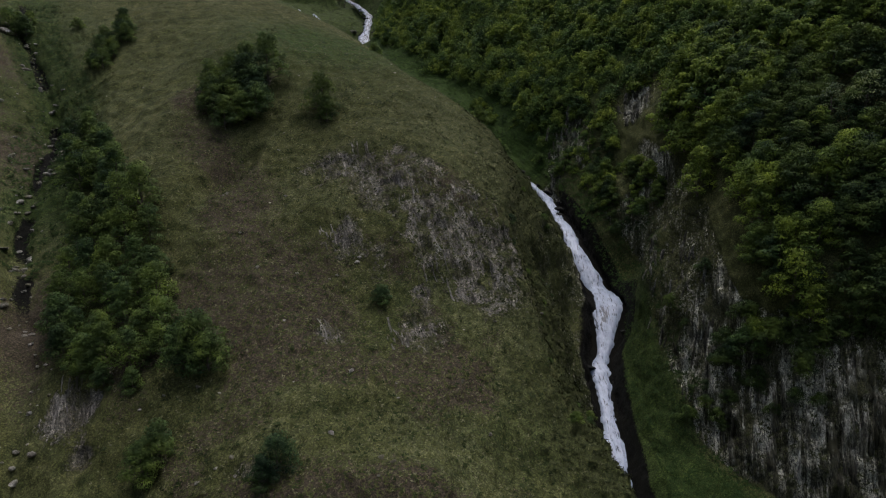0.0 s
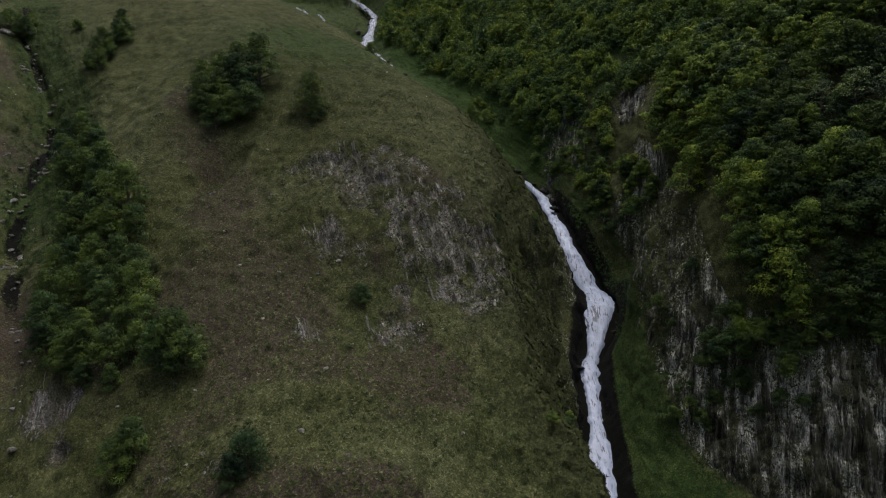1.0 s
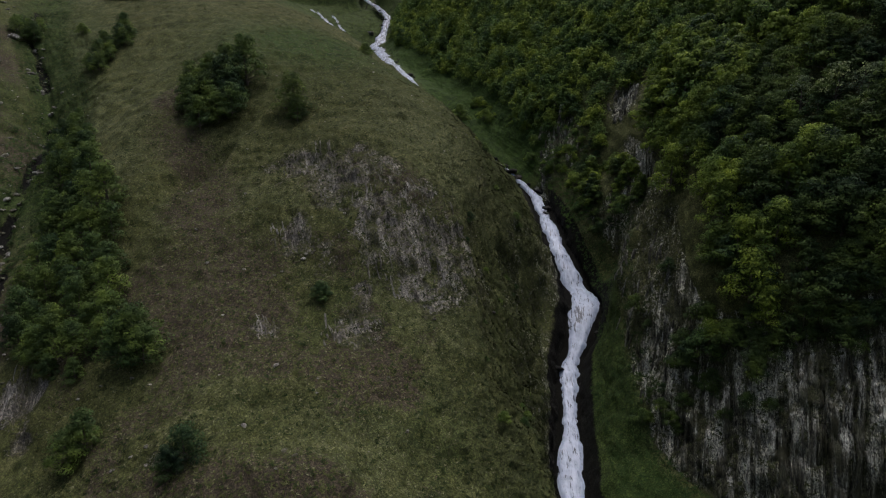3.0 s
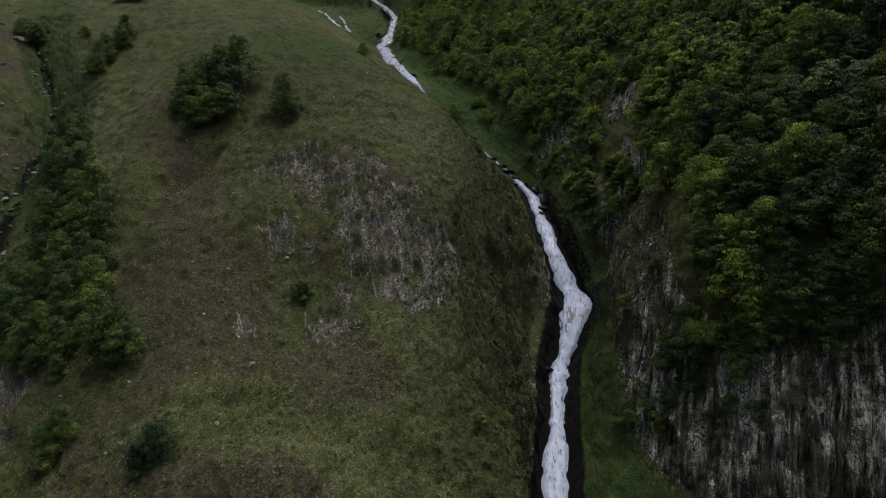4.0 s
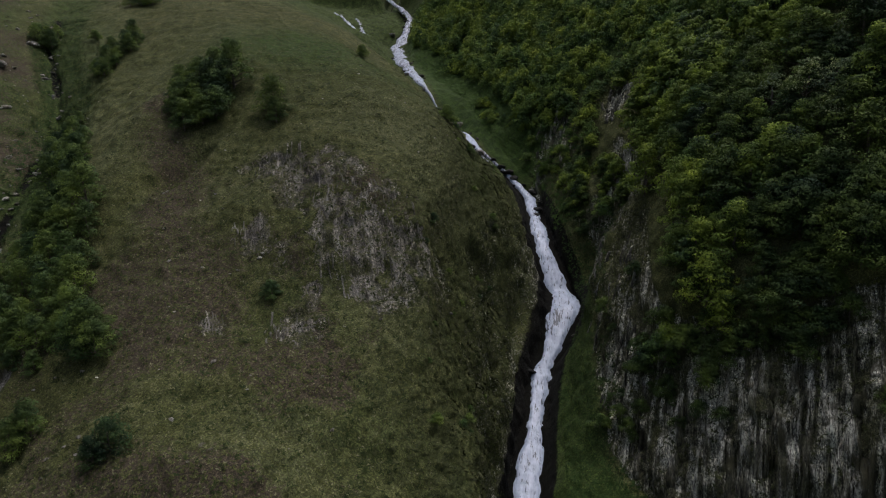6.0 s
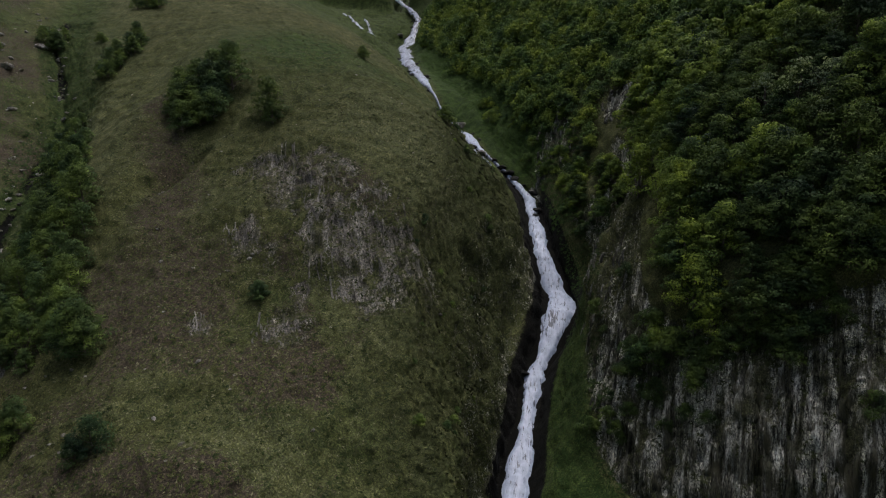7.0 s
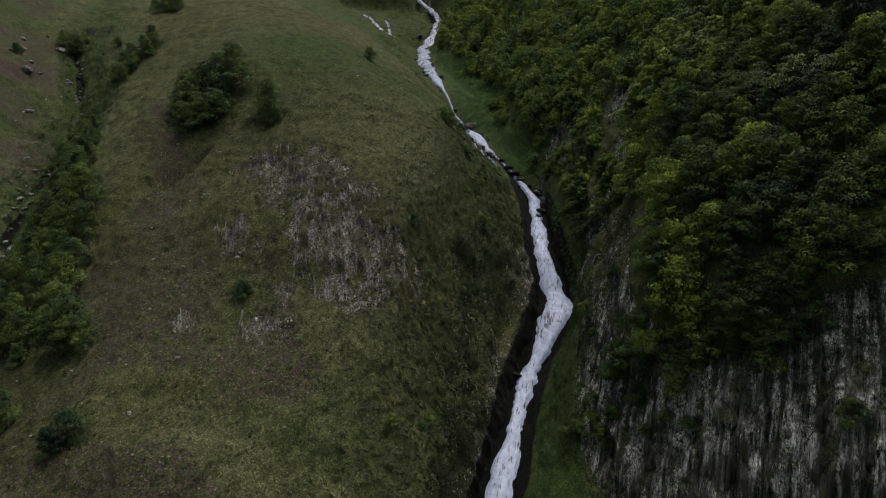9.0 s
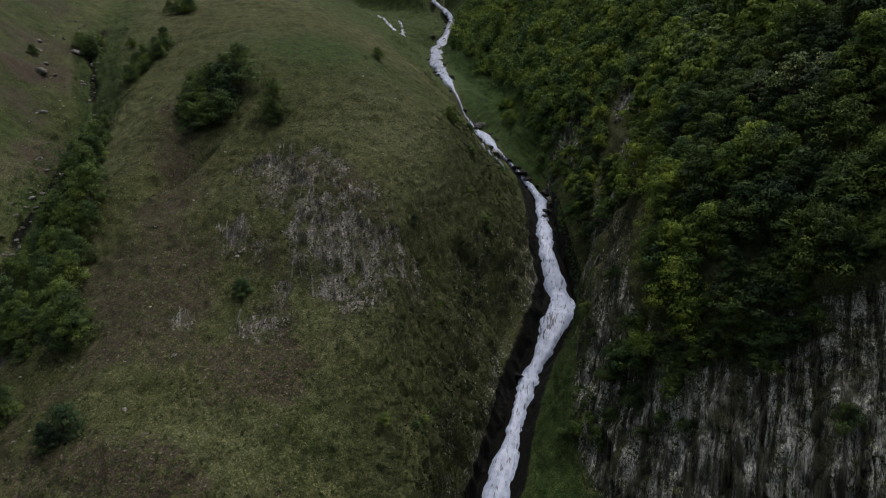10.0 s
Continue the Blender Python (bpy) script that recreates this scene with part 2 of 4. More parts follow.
def ground_material():
    m, n, l, b = material("hillside", 0.95, 0.15)
    pos = stretched(n, l, 1, 1, 1)
    big = noise_node(n, l, 0.06, 5, pos, 0.6)
    mid = noise_node(n, l, 0.45, 5, pos, 0.65)
    fine = noise_node(n, l, 2.6, 4, pos, 0.7)
    grass = ramp(n, l, mid, (0.30, (0.025, 0.034, 0.011)), (0.50, (0.0555, 0.063, 0.022)), (0.68, (0.092, 0.098, 0.039)))
    dry = ramp(n, l, mid, (0.3, (0.060, 0.070, 0.031)), (0.7, (0.118, 0.129, 0.062)))
    lush = ramp(n, l, mid, (0.3, (0.015, 0.031, 0.007)), (0.7, (0.043, 0.073, 0.015)))
    soil = ramp(n, l, fine, (0.3, (0.027, 0.0235, 0.0160)), (0.7, (0.073, 0.061, 0.043)))
    col = mix(n, l, ramp(n, l, big, (0.46, (0, 0, 0)), (0.62, (0.62, 0.62, 0.62))), grass, dry)
    col = mix(n, l, attribute(n, "dry"), col, dry)
    col = mix(n, l, attribute(n, "lush"), col, lush)
    edge = maths(n, l, 'SUBTRACT', fine, 0.5)
    def masked(name, spread):
        wob = maths(n, l, 'MULTIPLY_ADD', edge, spread)
        wob.node.inputs[2].default_value = 0.0
        tot = maths(n, l, 'ADD', attribute(n, name), wob)
        return ramp(n, l, tot, (0.40, (0, 0, 0)), (0.60, (1, 1, 1)))
    col = mix(n, l, masked("soil", 1.3), col, soil)
    rock, rfine, streak = rock_colour(n, l, 0.12, 0.34, 1.0)
    wall_rock, wfine, wstreak = rock_colour(n, l, 1.0)
    cliff_rock, cfine, cstreak = rock_colour(n, l, 0.15, -0.38)
    rock = mix(n, l, attribute(n, "wall"), rock, wall_rock)
    rock = mix(n, l, attribute(n, "cliff"), rock, cliff_rock)
    rmask = masked("rock", 1.5)
    lie = n.new("ShaderNodeSeparateXYZ")
    l.new(n.new("ShaderNodeNewGeometry").outputs["Normal"], lie.inputs[0])
    ledge = ramp(n, l, maths(n, l, 'ADD', lie.outputs[2], maths(n, l, 'MULTIPLY', edge, 0.9)), (0.84, (0, 0, 0)), (0.98, (1, 1, 1)))
    rock = mix(n, l, maths(n, l, 'MULTIPLY', ledge, 0.85), rock, mix(n, l, 0.5, grass, soil))
    col = mix(n, l, rmask, col, rock)
    # near-black banks: wet rock, with the shade under the overhang painted in
    col = mix(n, l, maths(n, l, 'MULTIPLY', masked("wet_dark", 0.9), 0.97), col, mix(n, l, 1.0, rock, (0.010, 0.010, 0.012), 'MULTIPLY'))
    speck = ramp(n, l, noise_node(n, l, 4.5, 4, pos, 0.7), (0.32, (0.42, 0.43, 0.41)), (0.5, (0.97, 0.97, 0.97)), (0.64, (2.1, 2.05, 1.85)))
    col = mix(n, l, 0.9, col, speck, 'MULTIPLY')
    grit = ramp(n, l, noise_node(n, l, 13.0, 2, pos, 0.6), (0.34, (0.5, 0.5, 0.5)), (0.5, (1, 1, 1)), (0.66, (1.5, 1.48, 1.4)))
    l.new(mix(n, l, 0.8, col, grit, 'MULTIPLY'), b.inputs["Base Color"])
    height = maths(n, l, 'ADD', maths(n, l, 'MULTIPLY', fine, 0.6), maths(n, l, 'MULTIPLY', maths(n, l, 'ADD', rfine, cstreak), rmask))
    bump(n, l, b, height, 0.8, 0.28)
    return m


def leaf_material(name, dark, light, yellow):
    m, n, l, b = material(name, 0.7, 0.12)
    isl = n.new("ShaderNodeNewGeometry").outputs["Random Per Island"]
    obj = n.new("ShaderNodeObjectInfo").outputs["Random"]
    col = mix(n, l, isl, dark, light)
    col = mix(n, l, ramp(n, l, obj, (0.42, (0, 0, 0)), (0.90, (0.92, 0.92, 0.92))), col, yellow)
    stand = noise_node(n, l, 0.16, 2, stretched(n, l, 1, 1, 1))
    col = mix(n, l, ramp(n, l, stand, (0.42, (0, 0, 0)), (0.60, (0.85, 0.85, 0.85))), col, yellow)
    crowns = noise_node(n, l, 0.30, 2, stretched(n, l, 1, 1, 1))
    col = mix(n, l, 0.9, col, ramp(n, l, crowns, (0.34, (0.54, 0.62, 0.80)), (0.66, (1.52, 1.44, 1.08))), 'MULTIPLY')
    clump = noise_node(n, l, 0.75, 2, stretched(n, l, 1, 1, 1))
    col = mix(n, l, 0.9, col, ramp(n, l, clump, (0.34, (0.62, 0.66, 0.75)), (0.66, (1.42, 1.36, 1.15))), 'MULTIPLY')
    l.new(col, b.inputs["Base Color"])
    thin = n.new("ShaderNodeBsdfTranslucent")
    l.new(col, thin.inputs["Color"])
    both = n.new("ShaderNodeMixShader")
    both.inputs[0].default_value = 0.25
    l.new(b.outputs[0], both.inputs[1])
    l.new(thin.outputs[0], both.inputs[2])
    l.new(both.outputs[0], n["Material Output"].inputs["Surface"])
    return m


def plain_rock(name, dark=1.0, along=1.0, lean=0.0, weathered=0.0):
    m, n, l, b = material(name, 0.85, 0.35)
    col, fine, streak = rock_colour(n, l, along, lean, weathered)
    obj = n.new("ShaderNodeObjectInfo").outputs["Random"]
    tone = ramp(n, l, obj, (0.0, (0.65 * dark,) * 3), (0.6, (0.95 * dark,) * 3), (1.0, (1.3 * dark,) * 3))
    col = mix(n, l, 1.0, col, tone, 'MULTIPLY')
    moss = noise_node(n, l, 0.55, 5, stretched(n, l, 1, 1, 0.5), 0.7)
    col = mix(n, l, ramp(n, l, moss, (0.50, (0, 0, 0)), (0.60, (0.75, 0.75, 0.75))), col, (0.050 * dark, 0.048 * dark, 0.024 * dark))
    l.new(col, b.inputs["Base Color"])
    bump(n, l, b, maths(n, l, 'ADD', fine, streak), 0.9, 0.2)
    return m


def water_material():
    m, n, l, b = material("white_water", 0.45, 0.5)
    flow = noise_node(n, l, 2.4, 5, stretched(n, l, 1.0, 0.16, 0.16), 0.6, 0.6)
    froth = noise_node(n, l, 1.5, 5, stretched(n, l, 1.0, 0.55, 0.55), 0.65, 0.5)
    both = maths(n, l, 'ADD', maths(n, l, 'MULTIPLY', flow, 0.5), maths(n, l, 'MULTIPLY', froth, 0.5))
    foam = ramp(n, l, both, (0.32, (0.14, 0.18, 0.24)), (0.41, (0.30, 0.36, 0.46)), (0.49, (0.40, 0.47, 0.59)), (0.62, (0.50, 0.57, 0.68)))
    gaps = ramp(n, l, maths(n, l, 'ADD', noise_node(n, l, 2.6, 4, stretched(n, l, 1.0, 0.2, 0.2), 0.65, 0.3), maths(n, l, 'MULTIPLY', attribute(n, "veil"), 0.135)), (0.585, (0, 0, 0)), (0.63, (0.9, 0.9, 0.9)))
    foam = mix(n, l, gaps, foam, (0.030, 0.038, 0.050))
    l.new(foam, b.inputs["Base Color"])
    bump(n, l, b, both, 0.6, 0.20)
    return m


def bark_material():
    m, n, l, b = material("bark", 0.9, 0.2)
    v = stretched(n, l, 1, 1, 0.2)
    l.new(ramp(n, l, noise_node(n, l, 9, 4, v), (0.3, (0.06, 0.05, 0.04)), (0.7, (0.19, 0.17, 0.15))), b.inputs["Base Color"])
    return m


def tuft_material(name, dark, light):
    m, n, l, b = material(name, 0.9, 0.1)
    isl = n.new("ShaderNodeNewGeometry").outputs["Random Per Island"]
    l.new(mix(n, l, isl, dark, light), b.inputs["Base Color"])
    return m


GROUND = ground_material()
LEAF_WOOD = leaf_material("leaves_of_wood", (0.032, 0.068, 0.028), (0.080, 0.140, 0.043), (0.146, 0.206, 0.033))
# LEAF_WOOD's leaves with brightness put into the colour, to light up the far wood
LEAF_FAR_LIGHTENED = leaf_material("lightened_leaves_of_far_wood", (0.054, 0.102, 0.036), (0.094, 0.156, 0.042), (0.178, 0.240, 0.038))
LEAF_SHRUB = leaf_material("leaves_of_shrub", (0.032, 0.064, 0.028), (0.074, 0.126, 0.045), (0.104, 0.154, 0.041))
# darkened copy of the leaves: paints shade into the right wood and cliff edge
LEAF_DARK = leaf_material("leaves_darkened_for_shade", (0.017, 0.037, 0.018), (0.041, 0.076, 0.030), (0.080, 0.122, 0.030))
LEAF_PALE = leaf_material("pale_leaves", (0.08, 0.125, 0.075), (0.17, 0.23, 0.14), (0.19, 0.24, 0.13))
BARK = bark_material()
STONE = plain_rock("grey_stone", 1.35, 1.0, 0.0, 1.0)
WET_STONE = plain_rock("wet_black_stone", 0.08)
WATER = water_material()
TUFT = tuft_material("grass_blades", (0.034, 0.045, 0.014), (0.104, 0.112, 0.040))
FERN = tuft_material("green_herbs", (0.014, 0.031, 0.009), (0.044, 0.074, 0.019))

# ---------------------------------------------------------------- the land, one sheet
NAMES = list(LINES)


def guide(name, y):
    k = np.array(LINES[name])
    x, z = np.interp(y, k[:, 0], k[:, 1]), np.interp(y, k[:, 0], k[:, 2])
    far = np.clip(y - 330, 0, None)
    sky_block = np.clip(-70 - y, 0, 420)   # unseen rise added in back of the camera to block sky light
    return x, z + 0.42 * far + 0.72 * sky_block


def stream_at(y):
    """Middle of the stream and the half width of its bed."""
    x, z = guide("stream", y)
    return x, z, np.interp(y, (60, 70, 84, 98, 104, 110, 114, 125, 142, 147, 152, 160, 166, 176, 180, 192, 199, 212, 240, 285, 296, 330), (2.3, 2.2, 1.75, 1.6, 2.6, 3.1, 2.3, 1.85, 1.65, 0.95, 0.45, 0.5, 1.9, 1.9, 0.4, 0.4, 0.8, 1.9, 3.1, 3.5, 1.8, 1.5))


ROW_Y = np.concatenate([np.linspace(-900, -90, 12), np.linspace(-80, 38, 40), np.arange(41, 128, 0.44), np.arange(128, 200, 0.8),
                        np.arange(200, 335, 1.3), np.linspace(340, 1500, 40)])
SEGMENTS = [("outer_left", 8), ("upper_left_side", 18), ("left_side", 40), ("gully", 54), ("left_shoulder", 60), ("crest_left", 66), ("crest_right", 52),
            ("right_shoulder", 66), ("gorge_wall", 46), ("bed_left", 8), ("bed_right", 18), ("right_bank", 50), ("cliff_foot", 84), ("cliff_top", 44), ("wood", 44),
            ("upper_wood", 12), ("outer_right", 1)]


def line_xz(name, y):
    if name == "outer_left":
        x, z = guide("upper_left_side", y)
        return x - 1100, z + 420
    if name == "outer_right":
        x, z = guide("upper_wood", y)
        return x + 1100, z + 480
    if name in ("bed_left", "bed_right"):
        x, z, w = stream_at(y)
        return x + (w if name == "bed_right" else -w), z + 0.05
    return guide(name, y)


def build_ground():
    y = ROW_Y
    xs, zs, seg = [], [], []
    for k, (name, count) in enumerate(SEGMENTS[:-1]):
        x0, z0 = line_xz(name, y)
        x1, z1 = line_xz(SEGMENTS[k + 1][0], y)
        for t in np.arange(count) / count:
            xs.append(x0 + (x1 - x0) * t)
            zs.append(z0 + (z1 - z0) * t)
            seg.append(k + t)
    X, Z, seg = np.array(xs).T, np.array(zs).T, np.array(seg)
    Y = np.repeat(y[:, None], X.shape[1], 1)
    # round the kinks off, but keep the bed of the stream
    keep = smooth(np.abs(seg[None, :] - 9.5), 0.6, 1.6)
    for _ in range(26):
        for A in (X, Z):
            B = A.copy()
            B[1:-1] = 0.25 * A[:-2] + 0.5 * A[1:-1] + 0.25 * A[2:]
            B[:, 1:-1] = 0.25 * B[:, :-2] + 0.5 * B[:, 1:-1] + 0.25 * B[:, 2:]
            A += (B - A) * keep
    for rise, hx, hy, rx, ry, turn in FORMS:
        c, q = math.cos(radians(turn)), math.sin(radians(turn))
        dx, dy = X - hx, Y - hy
        Z += rise * np.exp(-((c * dx + q * dy) / rx) ** 2 - ((c * dy - q * dx) / ry) ** 2)
    P = np.stack([X, Y, Z], -1)

    def normals(P):
        du, dv = np.gradient(P, axis=1), np.gradient(P, axis=0)
        n = np.cross(du, dv)
        return n / np.linalg.norm(n, axis=-1, keepdims=True)
    N = normals(P)
    flat = P.reshape(-1, 3)
    S = np.repeat(seg[None, :], len(y), 0).ravel()
    yy, xx = flat[:, 1], flat[:, 0]
    steep = 1 - N[..., 2].ravel()
    sx, sz, sw = stream_at(yy)
    off = np.abs(xx - sx)
    # where the rock comes through
    patch = fbm(flat * (0.11, 0.11, 0.11), 4, 3)
    rock = smooth(steep + 0.5 * (patch - 0.5), 0.34, 0.60)
    left_wall = smooth(S, 7.15, 7.6) * (1 - smooth(S, 8.6, 8.95))
    rock = rock * (1 - 0.58 * left_wall)
    rock = np.maximum(rock, 0.44 * smooth(S, 7.95, 8.4) * (1 - smooth(S, 8.85, 8.98)) * (1 - smooth(yy, 125, 145)) * (0.6 + 0.8 * patch))

    def spot(x, y, rx, ry, turn=0.0):
        c, s = math.cos(radians(turn)), math.sin(radians(turn))
        dx, dy = xx - x, yy - y
        return np.exp(-(((c * dx + s * dy) / rx) ** 2 + ((-s * dx + c * dy) / ry) ** 2))
    crag = np.clip(sum(w * spot(*a) for w, a in CRAGS), 0, 1)
    crag = crag * (0.36 + 1.15 * smooth(fbm(np.stack([xx, yy, flat[:, 2] * 0.3], -1) * 0.33, 4, 5), 0.42, 0.60))
    rock = np.where((S > 3) & (S < 7.6), np.maximum(0.35 * rock, crag), rock)
    right_wall = smooth(S, 11.9, 12.3) * (1 - smooth(S, np.where(yy < 72, 13.35, 13.0), np.where(yy < 72, 13.65, 13.35))) * (1 - smooth(yy, 140, 160))
    rock = np.maximum(rock, right_wall * (0.30 + 0.75 * patch) * (0.30 + 0.76 * smooth(xx, 43.5, 52)))
    rock *= 1 - 0.55 * smooth(S, 11.2, 11.8) * smooth(yy, 84, 90) * (1 - smooth(yy, 116, 124))
    rock = np.where(S > np.where(yy < 72, 13.6, 13.3), rock * 0.25, rock)
    grassy_bank = smooth(S, 10.2, 10.6) * (1 - smooth(S, 11.75, 12.05))
    rock *= 1 - 0.85 * grassy_bank
    rock = np.maximum(rock, 1.0 * np.maximum(spot(41, 139.5, 3.4, 6), 0.75 * spot(26, 146, 3, 6)) * (0.4 + 0.9 * patch))
    rock *= 1 - smooth(yy, 195, 225) * (S < 9)
    # wet rock along the stream, its band widened to paint in overhang shade
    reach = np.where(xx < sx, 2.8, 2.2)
    wet_dark = (1 - smooth(off - sw, np.where(xx < sx, 1.1, 0.9), reach + 1.4 * patch)) * (1 - smooth(flat[:, 2] - sz, np.where(xx < sx, 1.8, 3.5), np.where(xx < sx, 4.2, 7.0))) * (1 - 0.75 * smooth(yy, 128, 150) * (xx > sx)) * (1 - 0.6 * smooth(yy, 150, 200) * (xx < sx))
    # the same mask draws a dark line down the gully floor
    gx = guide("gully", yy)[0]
    wet_dark = np.maximum(wet_dark, 0.85 * (1 - smooth(np.abs(xx - gx + 4.5 * (patch - 0.5)), 0.4, 1.4)) * smooth(yy, 70, 85) * (1 - smooth(yy, 165, 190)))
    soil = np.clip(sum(w * spot(*a) for w, a in BARE), 0, 1) * (0.35 + 0.8 * fbm(flat * (0.22, 0.22, 0.22), 4, 9))
    rock *= 1 - 0.9 * smooth(S, 10.0, 10.5) * smooth(yy, 150, 165)
    lush = np.clip(0.8 * grassy_bank * (1 - smooth(yy, 100, 118)) + 1.0 * smooth(S, 10.0, 10.4) * smooth(yy, 140, 160) * (1 - smooth(yy, 300, 330)) + sum(w * spot(*a) for w, a in LUSH), 0, 1)
    broken = 0.3 + 0.7 * smooth(vnoise(np.stack([yy * 0.22, yy * 0, yy * 0], -1), 47), 0.3, 0.7)
    wet_dark = np.where(xx < gx + 5, wet_dark * broken, wet_dark)
    channel = broken * np.exp(-((xx - gx + 4.5 * (patch - 0.5)) / 1.1) ** 2) * smooth(yy, 62, 75) * (1 - smooth(yy, 165, 190))
    gully_side = smooth(xx - gx, -7, -1) * (1 - smooth(xx - gx, 5, 15)) * smooth(yy, 85, 100) * (1 - smooth(yy, 180, 220))
    lush = np.maximum(lush, 0.75 * gully_side)
    lush = np.maximum(lush, 0.22 * smooth(S, 6.5, 7.9) * (1 - smooth(S, 8.6, 8.95)))
    lush = np.maximum(lush, 0.7 * smooth(yy, 185, 215) * (S > 5.5))
    lush = np.maximum(lush, 0.72 * (1 - smooth(S, 2.0, 2.8)))
    soil = np.maximum(soil, (-0.04 + 0.95 * patch) * (1 - smooth(S, 2.2, 2.9)) * smooth(S, 0.5, 1.0) * (1 - 0.7 * smooth(yy, 170, 210)))
    soil = np.maximum(soil, (0.10 + 0.62 * smooth(patch, 0.32, 0.66)) * smooth(S, 3.6, 4.2) * (1 - smooth(S, 6.4, 6.9)) * (1 - smooth(yy, 72, 92)))
    dry = np.clip(sum(w * spot(*a) for w, a in DRY), 0, 1) * (0.3 + 0.9 * fbm(flat * (0.3, 0.3, 0.3), 3, 11))
    wall, cliff = smooth(S, 7.0, 7.5), smooth(S, 11.5, 11.8)
    # relief: hummocks, ribs of bedded rock, cattle steps on the steep turf
    near = (1 - smooth(np.abs(yy - 110), 150, 300)) * (1 - smooth(S, 15.0, 15.9)) * smooth(S, 0.2, 1.2)
    bed = 1 - wet_dark
    lump = (fbm(flat * (0.09, 0.09, 0.09), 3, 21) - 0.5) * 2.2 + (fbm(flat * (0.5, 0.5, 0.5), 3, 22) - 0.5) * 0.9 + (fbm(flat * (1.7, 1.7, 1.7), 2, 23) - 0.5) * 0.42
    tilted = np.stack([xx + 0.12 * flat[:, 2], yy, flat[:, 2]], -1)
    rib = (np.abs(vnoise(tilted * (0.62, 0.62, 0.09), 31) - 0.5) * 2.4 + (fbm(tilted * (1.6, 1.6, 0.30), 3, 33) - 0.5) * 2.0)
    crack = np.abs(fbm(tilted * (0.28, 0.28, 0.10), 3, 35) - 0.5) * 5.0
    move = lump * (0.35 + 0.65 * bed) + np.clip(rock, 0, 1) * (rib + crack - 1.6) * (0.55 + 0.12 * right_wall) - 0.9 * channel
    move += left_wall * (1 - wet_dark) * ((np.abs(vnoise(tilted * (0.5, 0.5, 0.06), 32) - 0.5) - 0.25) * 2.2 + (fbm(tilted * (1.3, 1.3, 0.25), 3, 34) - 0.5) * 1.2)
    # narrow trodden steps along the slope
    hill = smooth(S, 3.2, 4.0) * (1 - smooth(S, 7.4, 8.2)) * (1 - smooth(yy, 150, 180))
    warp = fbm(flat * (0.16, 0.16, 0.16), 3, 45) * 9
    move += hill * (1 - np.clip(rock, 0, 1)) * 0.07 * np.sin(flat[:, 2] * 4.6 + warp) * smooth(fbm(flat * (0.12, 0.12, 0.12), 3, 46), 0.35, 0.6)
    # big buttresses and clefts on both walls of the gorge
    walls = right_wall + smooth(S, 7.2, 7.8) * (1 - smooth(S, 8.5, 8.95))
    move += walls * (fbm(np.stack([xx * 0.12, yy * 0.12, flat[:, 2] * 0.03], -1), 3, 37) - 0.5) * 5.0 * bed
    far_hills = (fbm(flat * (0.012, 0.012, 0.012), 4, 41) - 0.5) * 60 * (1 - near)
    pushed = flat + N.reshape(-1, 3) * (move * near)[:, None]
    pushed[:, 2] += far_hills
    rows, cols = X.shape
    idx = np.arange(rows * cols).reshape(rows, cols)
    faces = np.stack([idx[:-1, :-1], idx[:-1, 1:], idx[1:, 1:], idx[1:, :-1]], -1).reshape(-1, 4)
    me = shade_smooth(mesh_from("ground", pushed, faces))
    for name, values in (("rock", rock), ("wet_dark", wet_dark), ("soil", soil), ("lush", lush), ("dry", dry), ("wall", wall), ("cliff", cliff)):
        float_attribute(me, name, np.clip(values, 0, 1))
    me.materials.append(GROUND)
    ob = tagged(new("ground", me), "steep grassy mountainside cut by a rocky stream gorge", "hillside", kind="structure")
    return ob, pushed.reshape(rows, cols, 3), faces


# knolls and hollows of the slope: (rise, x, y, reach across, reach along, turn)
FORMS = [(2.3, -11, 100, 8, 6, 0), (1.8, -15, 86, 6, 6, 0), (1.2, -4, 80, 9, 5, 0), (1.5, 9.5, 77, 4, 6, 0), (-3.4, -32.5, 98, 2.6, 7, -20), (2.2, -39.5, 91, 4, 7, 0),
         (1.5, -29.5, 81, 5, 4, 0), (2.5, -46, 111, 5, 7, 0), (2.4, -37, 132, 10, 10, 0), (1.0, -7, 62, 8, 6, 0), (1.0, 15, 63, 4, 7, 0), (1.5, -5, 48, 6, 4, 0),
         (-1.8, 14, 112, 4, 6, 0), (3.2, 34.2, 101.5, 1.8, 7, -22), (-3.0, 36.0, 114.5, 3, 3.5, 0), (-2.6, 14, 182, 6, 12, 15)]
# (weight, (x, y, reach across, reach along, turn))
CRAGS = [(1.3, (2, 78.5, 9, 6.0, 20)), (1.1, (-6, 88, 7, 4.5, 0)), (1.0, (5, 87, 6, 5, 0)), (1.0, (-13, 94, 8, 4, 0)), (0.8, (-4, 67, 4, 2.6, 0)),
         (0.7, (-12, 67, 3, 2, 0)), (0.7, (-14, 80, 3.5, 2.5, 0)), (0.8, (-40.5, 64.5, 4.5, 3.5, 0)), (0.7, (-22.5, 54.3, 2.2, 1.5, 0)), (0.7, (-37.5, 58.5, 1.6, 1.5, 0)), (0.7, (-68, 110, 8, 14, 30)),
         (0.6, (-16, 50, 3, 2, 0)), (1.0, (-92, 133.5, 6, 5, 0)), (0.9, (-76, 112, 6, 8, 20))]
